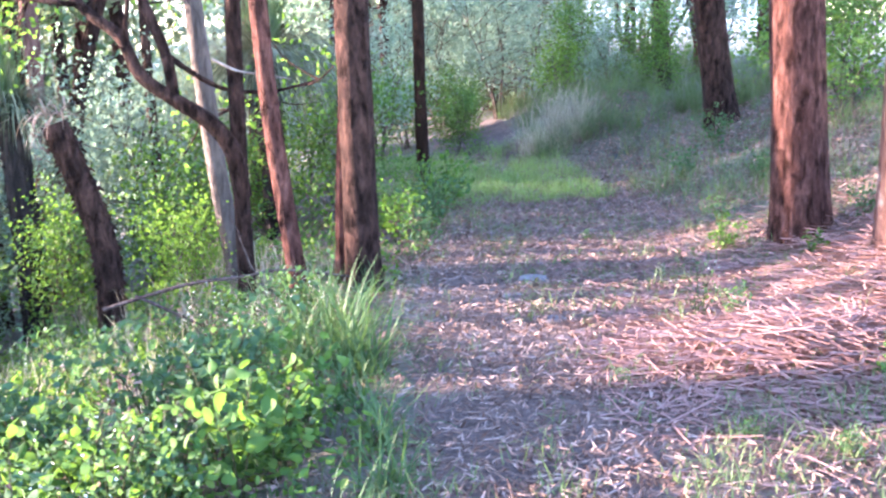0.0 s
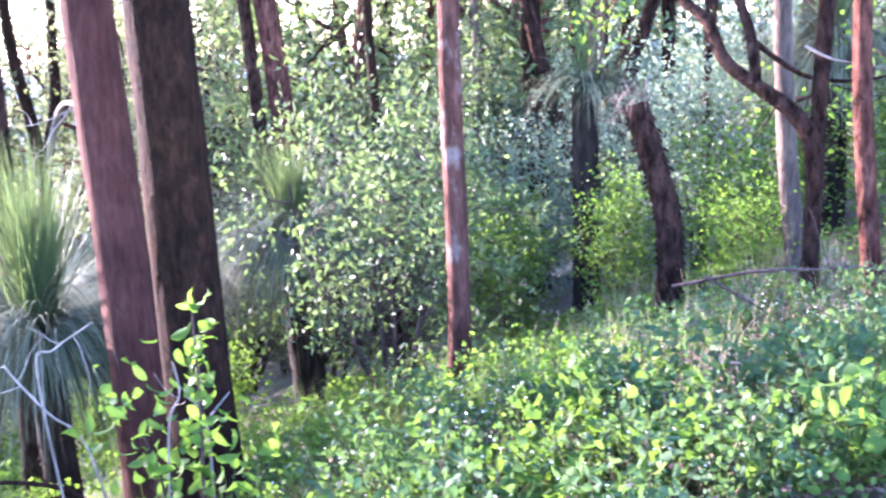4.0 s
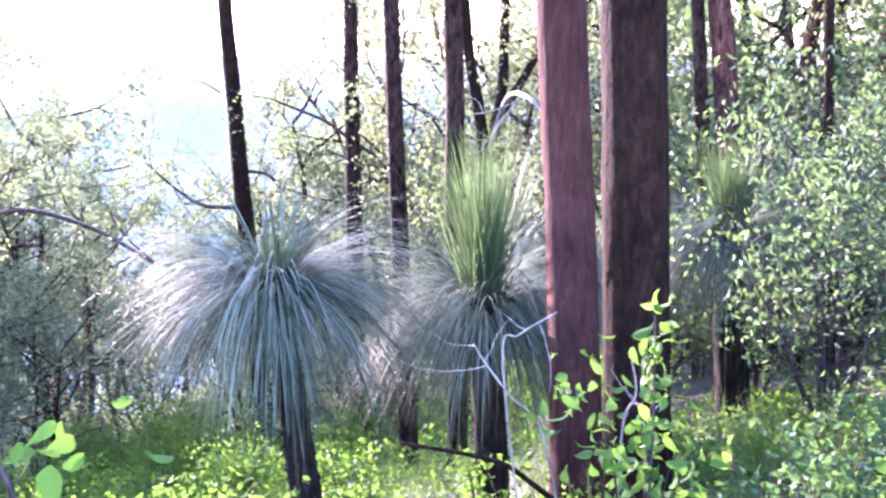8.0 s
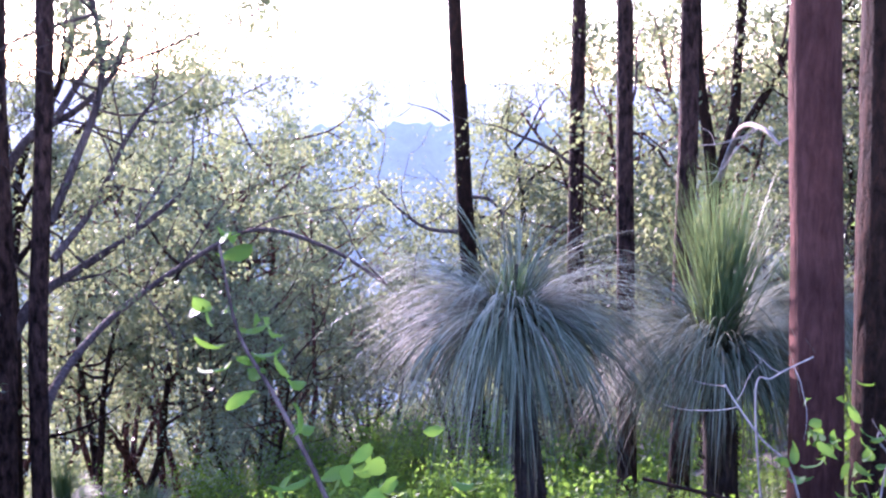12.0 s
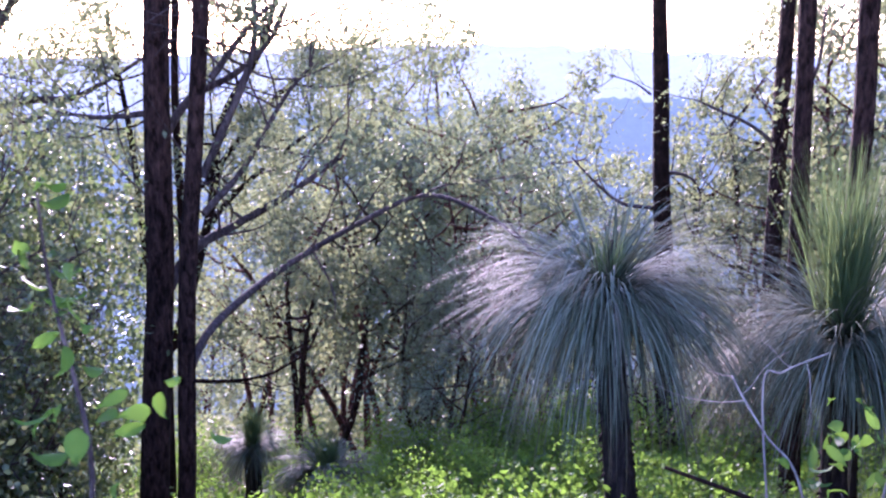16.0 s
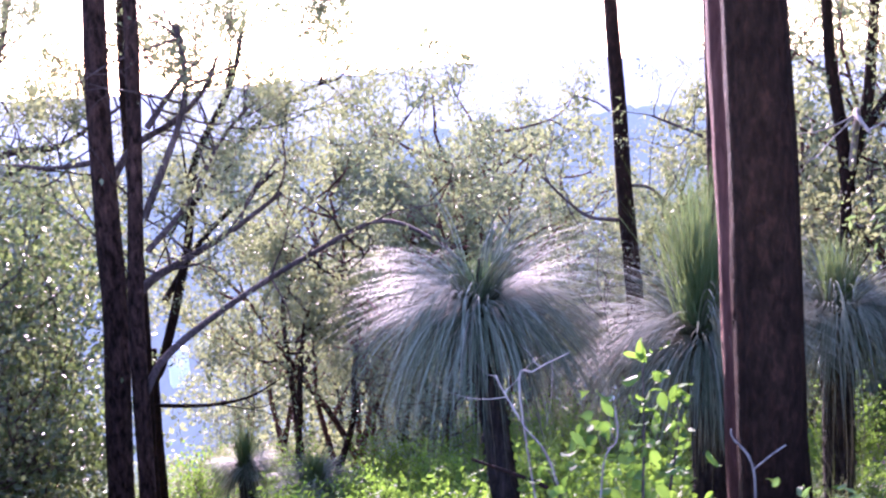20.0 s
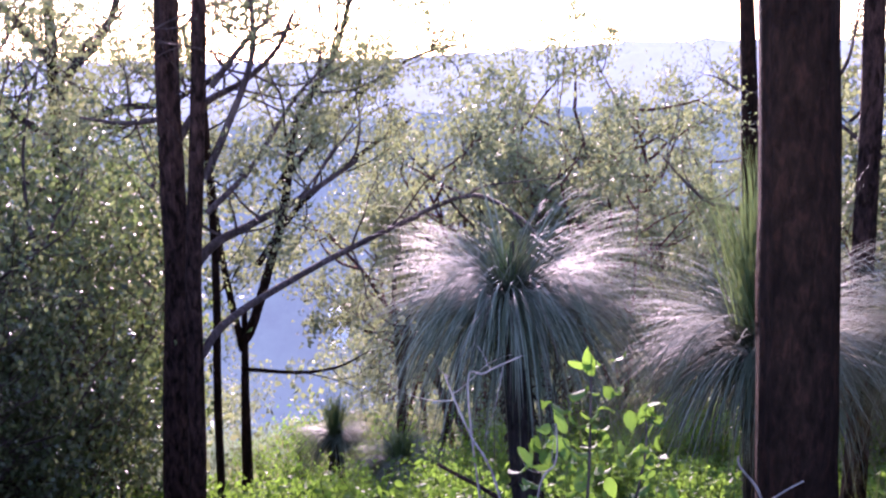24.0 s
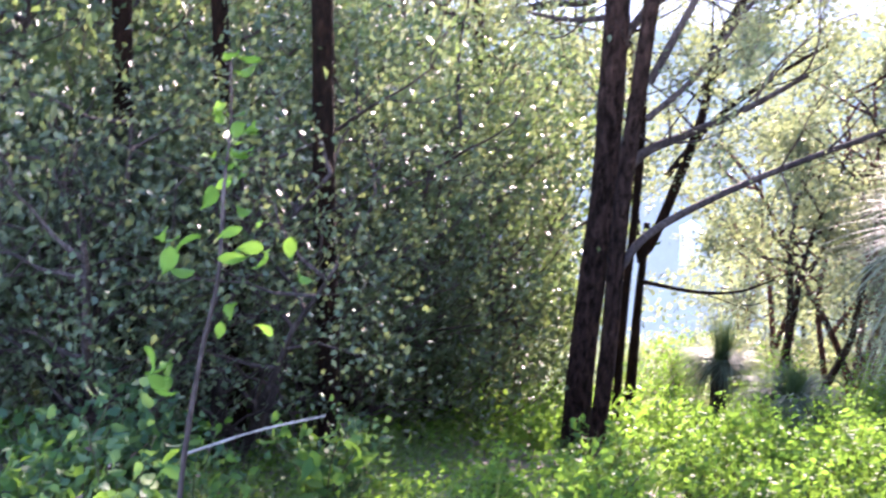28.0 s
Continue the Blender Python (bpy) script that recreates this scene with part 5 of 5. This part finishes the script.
loose_branch([(-2.65, 0.5, -0.2), (-2.68, 0.66, -0.19), (-2.7, 0.8, -0.17), (-2.72, 0.92, -0.12)], 0.005, 0.003, "thin pale side twig of a sapling", "dead_twig", seed=10)
loose_branch([(-2.69, 0.55, 0.07), (-2.75, 0.75, 0.13), (-2.78, 0.95, 0.18)], 0.005, 0.003, "thin pale side twig of a sapling", "dead_twig", seed=11)

# straw raked up on the bank
def straw(seed, n, cx, cy, sx, sy, heap, length, left=None):
    rng = np.random.default_rng(seed)
    x, y = rng.normal(cx, sx, n), rng.normal(cy, sy, n)
    keep = (x > (track_x(y) - 0.1 if left is None else verge_x(y) + left)) & (y > 1.9)
    x, y = x[keep], y[keep]
    n = len(x)
    z = land(x, y) + 0.034 + heap * np.exp(-((x - cx) / sx) ** 2 - ((y - cy) / sy) ** 2) * rng.uniform(0.15, 1, n)
    a, ln = rng.uniform(0, 2 * math.pi, n), length * rng.uniform(0.4, 1.3, n)
    d = np.stack([np.cos(a), np.sin(a), rng.normal(0, 0.13, n)], 1)
    s = np.stack([-np.sin(a), np.cos(a), np.zeros(n)], 1)
    c = np.stack([x, y, z], 1)
    bow = rng.normal(0, 0.1, n)[:, None] * ln[:, None]
    w = 0.0022
    rows = []
    for u in (-0.5, -0.17, 0.17, 0.5):
        p = c + d * (ln * u)[:, None] + s * bow * (1 - 4 * u * u)
        p[:, 2] = np.maximum(p[:, 2], land(p[:, 0], p[:, 1]) + 0.024)
        rows += [p - s * w, p + s * w + np.array([0, 0, 0.003])]
    v = np.stack(rows, 1).reshape(-1, 3)
    base = np.arange(n)[:, None] * 8
    return Geo().add_array(v, np.concatenate([base + np.array([2 * k, 2 * k + 1, 2 * k + 3, 2 * k + 2]) for k in range(3)]))


lone("straw", straw(1, 3000, 1.75, 4.5, 0.42, 0.45, 0.16, 0.34), STRAW, "heap of pinkish dry straw and needles beside the track", "straw", kind="stuff")
lone("straw", straw(2, 5000, 2.6, 4.9, 0.7, 1.0, 0.06, 0.32), STRAW, "pinkish straw strewn over the bank", "straw", kind="stuff")
lone("straw", straw(3, 1300, 1.6, 5.5, 0.9, 2.2, 0.0, 0.2), STRAW, "thin scatter of straw on the track", "straw", kind="stuff")
lone("twigs", straw(4, 15000, 0.95, 5.0, 1.3, 2.8, 0.0, 0.068, -0.1), TWIG_LITTER, "small brown twigs and needles strewn over the track", "twigs", kind="stuff")

# litter and grass
rng = np.random.default_rng(9)
n = 170000
x, y = rng.uniform(-1.6, 5, n), rng.uniform(-3.5, 13, n)
keep = np.sin(2.3 * x + 1.1 * y) * np.sin(1.9 * y - 1.3 * x) + 0.6 * np.sin(6.1 * x + 1) * np.sin(5.3 * y) + rng.uniform(-0.6, 2.2, n) > 0
x, y = x[keep], y[keep]
n = len(x)
lit = leaves(Geo(), rng, np.stack([x, y, land(x, y) + 0.03], 1), 0.05, 0.0052, 0.008, 0.0, False, 0.35)
lone("leaf_litter", lit, LEAF_DRY, "pinkish brown fallen gum leaves on the track", "leaf litter", kind="stuff")


def turf(seed, count, x0, x1, y0, y1, per, lo, hi, material, label, spare=0.0, fall=1.2, tilt=(5, 60), name="grass", width=0.005):
    rng = np.random.default_rng(seed)
    geo = Geo()
    for _ in range(count):
        x, y = rng.uniform(x0, x1), rng.uniform(y0, y1)
        off = abs(x - float(track_x(y)) - 0.05)
        if off < spare and rng.uniform() < 0.88:
            continue
        if noise.noise((x * 0.9, y * 0.9, seed)) < -0.12 and rng.uniform() < 0.7:
            continue
        blades(geo, rng, per, tuple(ground_at(x, y, 0.01)), rng.uniform(lo, hi), width, tilt, fall, 4, jitter=0.045)
    return lone(name, geo, material, label, "grass", kind="stuff")


turf(1, 2900, -1.6, 5.5, -3.5, 13.5, 12, 0.05, 0.15, GRASS, "sparse short green grass along the track", 0.3)
turf(2, 900, 0.1, 2.1, 9.2, 13.2, 22, 0.06, 0.16, LAWN, "bright sunlit grass across the track", 0.0)
turf(8, 330, 1.9, 5.0, 11.7, 17.0, 26, 0.25, 0.55, GRASS, "green grass on a mound", 0.0, 1.5, (5, 40))
turf(3, 44, 1.75, 2.5, 11.9, 13.0, 24, 0.25, 0.6, GRASS_DRY, "tall dry grass on a mound", 0.0, 1.5, (5, 40))
turf(4, 260, 2.4, 5.2, 7.0, 12.5, 18, 0.15, 0.45, GRASS, "rank grass on the bank under the trees", 0.0, 1.5)
turf(5, 120, -1.6, 0.0, 2.5, 7.5, 14, 0.12, 0.32, GRASS_DEEP, "rank green grass at the lower edge of the track", 0.9, 1.6)
turf(6, 30, -1.5, -0.1, 5.6, 8.5, 14, 0.12, 0.3, GRASS_DRY, "brown dry grass under the saplings", 0.8, 1.6)
turf(13, 150, -4.6, -2.0, 2.8, 6.2, 14, 0.15, 0.4, GRASS_STALE, "yellowing grass among the weeds below the track", 0.0, 1.3)
turf(7, 900, -9, -1.5, -0.5, 8.0, 14, 0.15, 0.5, GRASS, "grass among the weeds on the slope", 0.0, 1.5)
turf(9, 300, -1.2, 0.15, 2.4, 7.5, 12, 0.06, 0.17, GRASS_DEEP, "rank grass that creeps over the lower edge of the track", 0.72, 1.7)
turf(10, 520, 0.75, 2.0, 4.2, 10.5, 12, 0.03, 0.09, GRASS, "short green grass along the crown of the track", 0.0, 1.0, (10, 75))
turf(11, 300, 0.9, 2.4, 2.4, 4.2, 12, 0.04, 0.12, GRASS, "short green grass among the litter", 0.0, 1.2, (10, 70))
turf(12, 70, -2.6, -0.5, 5.0, 8.2, 12, 0.2, 0.45, GRASS_DRY, "pale dry grass stems under the saplings", 0.0, 1.2, (2, 40), width=0.004)
tufts = Geo()
for x, y, h in [(-0.22, 5.0, 0.55), (-0.12, 4.85, 0.5), (-0.02, 4.7, 0.45), (-0.35, 4.9, 0.5), (-0.12, 4.3, 0.35), (0.0, 3.8, 0.3), (-0.1, 5.2, 0.5), (0.02, 3.4, 0.25)]:
    blades(tufts, rng, 60, tuple(ground_at(x, y)), h, 0.009, (5, 50), 2.0, 7, jitter=0.04)
lone("grass", tufts, GRASS_DEEP, "long arching green grass tufts beside the track", "grass", kind="stuff")


# stones in the track
def stone(x, y, r, seed):
    bm = bmesh.new()
    bmesh.ops.create_icosphere(bm, subdivisions=3, radius=r)
    for v in bm.verts:
        v.co *= 1 + 0.3 * noise.noise(v.co * (1.6 / r) + Vector((seed, 0, 0)))
        v.co.z *= 0.4
    me = bpy.data.meshes.new("stone")
    bm.to_mesh(me)
    bm.free()
    me.polygons.foreach_set("use_smooth", [True] * len(me.polygons))
    me.materials.append(STONE)
    ob = new("stone", me)
    ob.matrix_basis = Matrix.Translation(ground_at(x, y, 0.008)) @ pose(0, 0, 0, 0, 0, seed * 40)
    return tagged(ob, "flat grey stone half sunk in the track", "stone", "stones in the track")


for i, (x, y, r) in enumerate([(0.92, 5.4, 0.07), (0.78, 5.95, 0.06), (0.95, 6.3, 0.1)]):
    stone(x, y, r, i + 1.0)
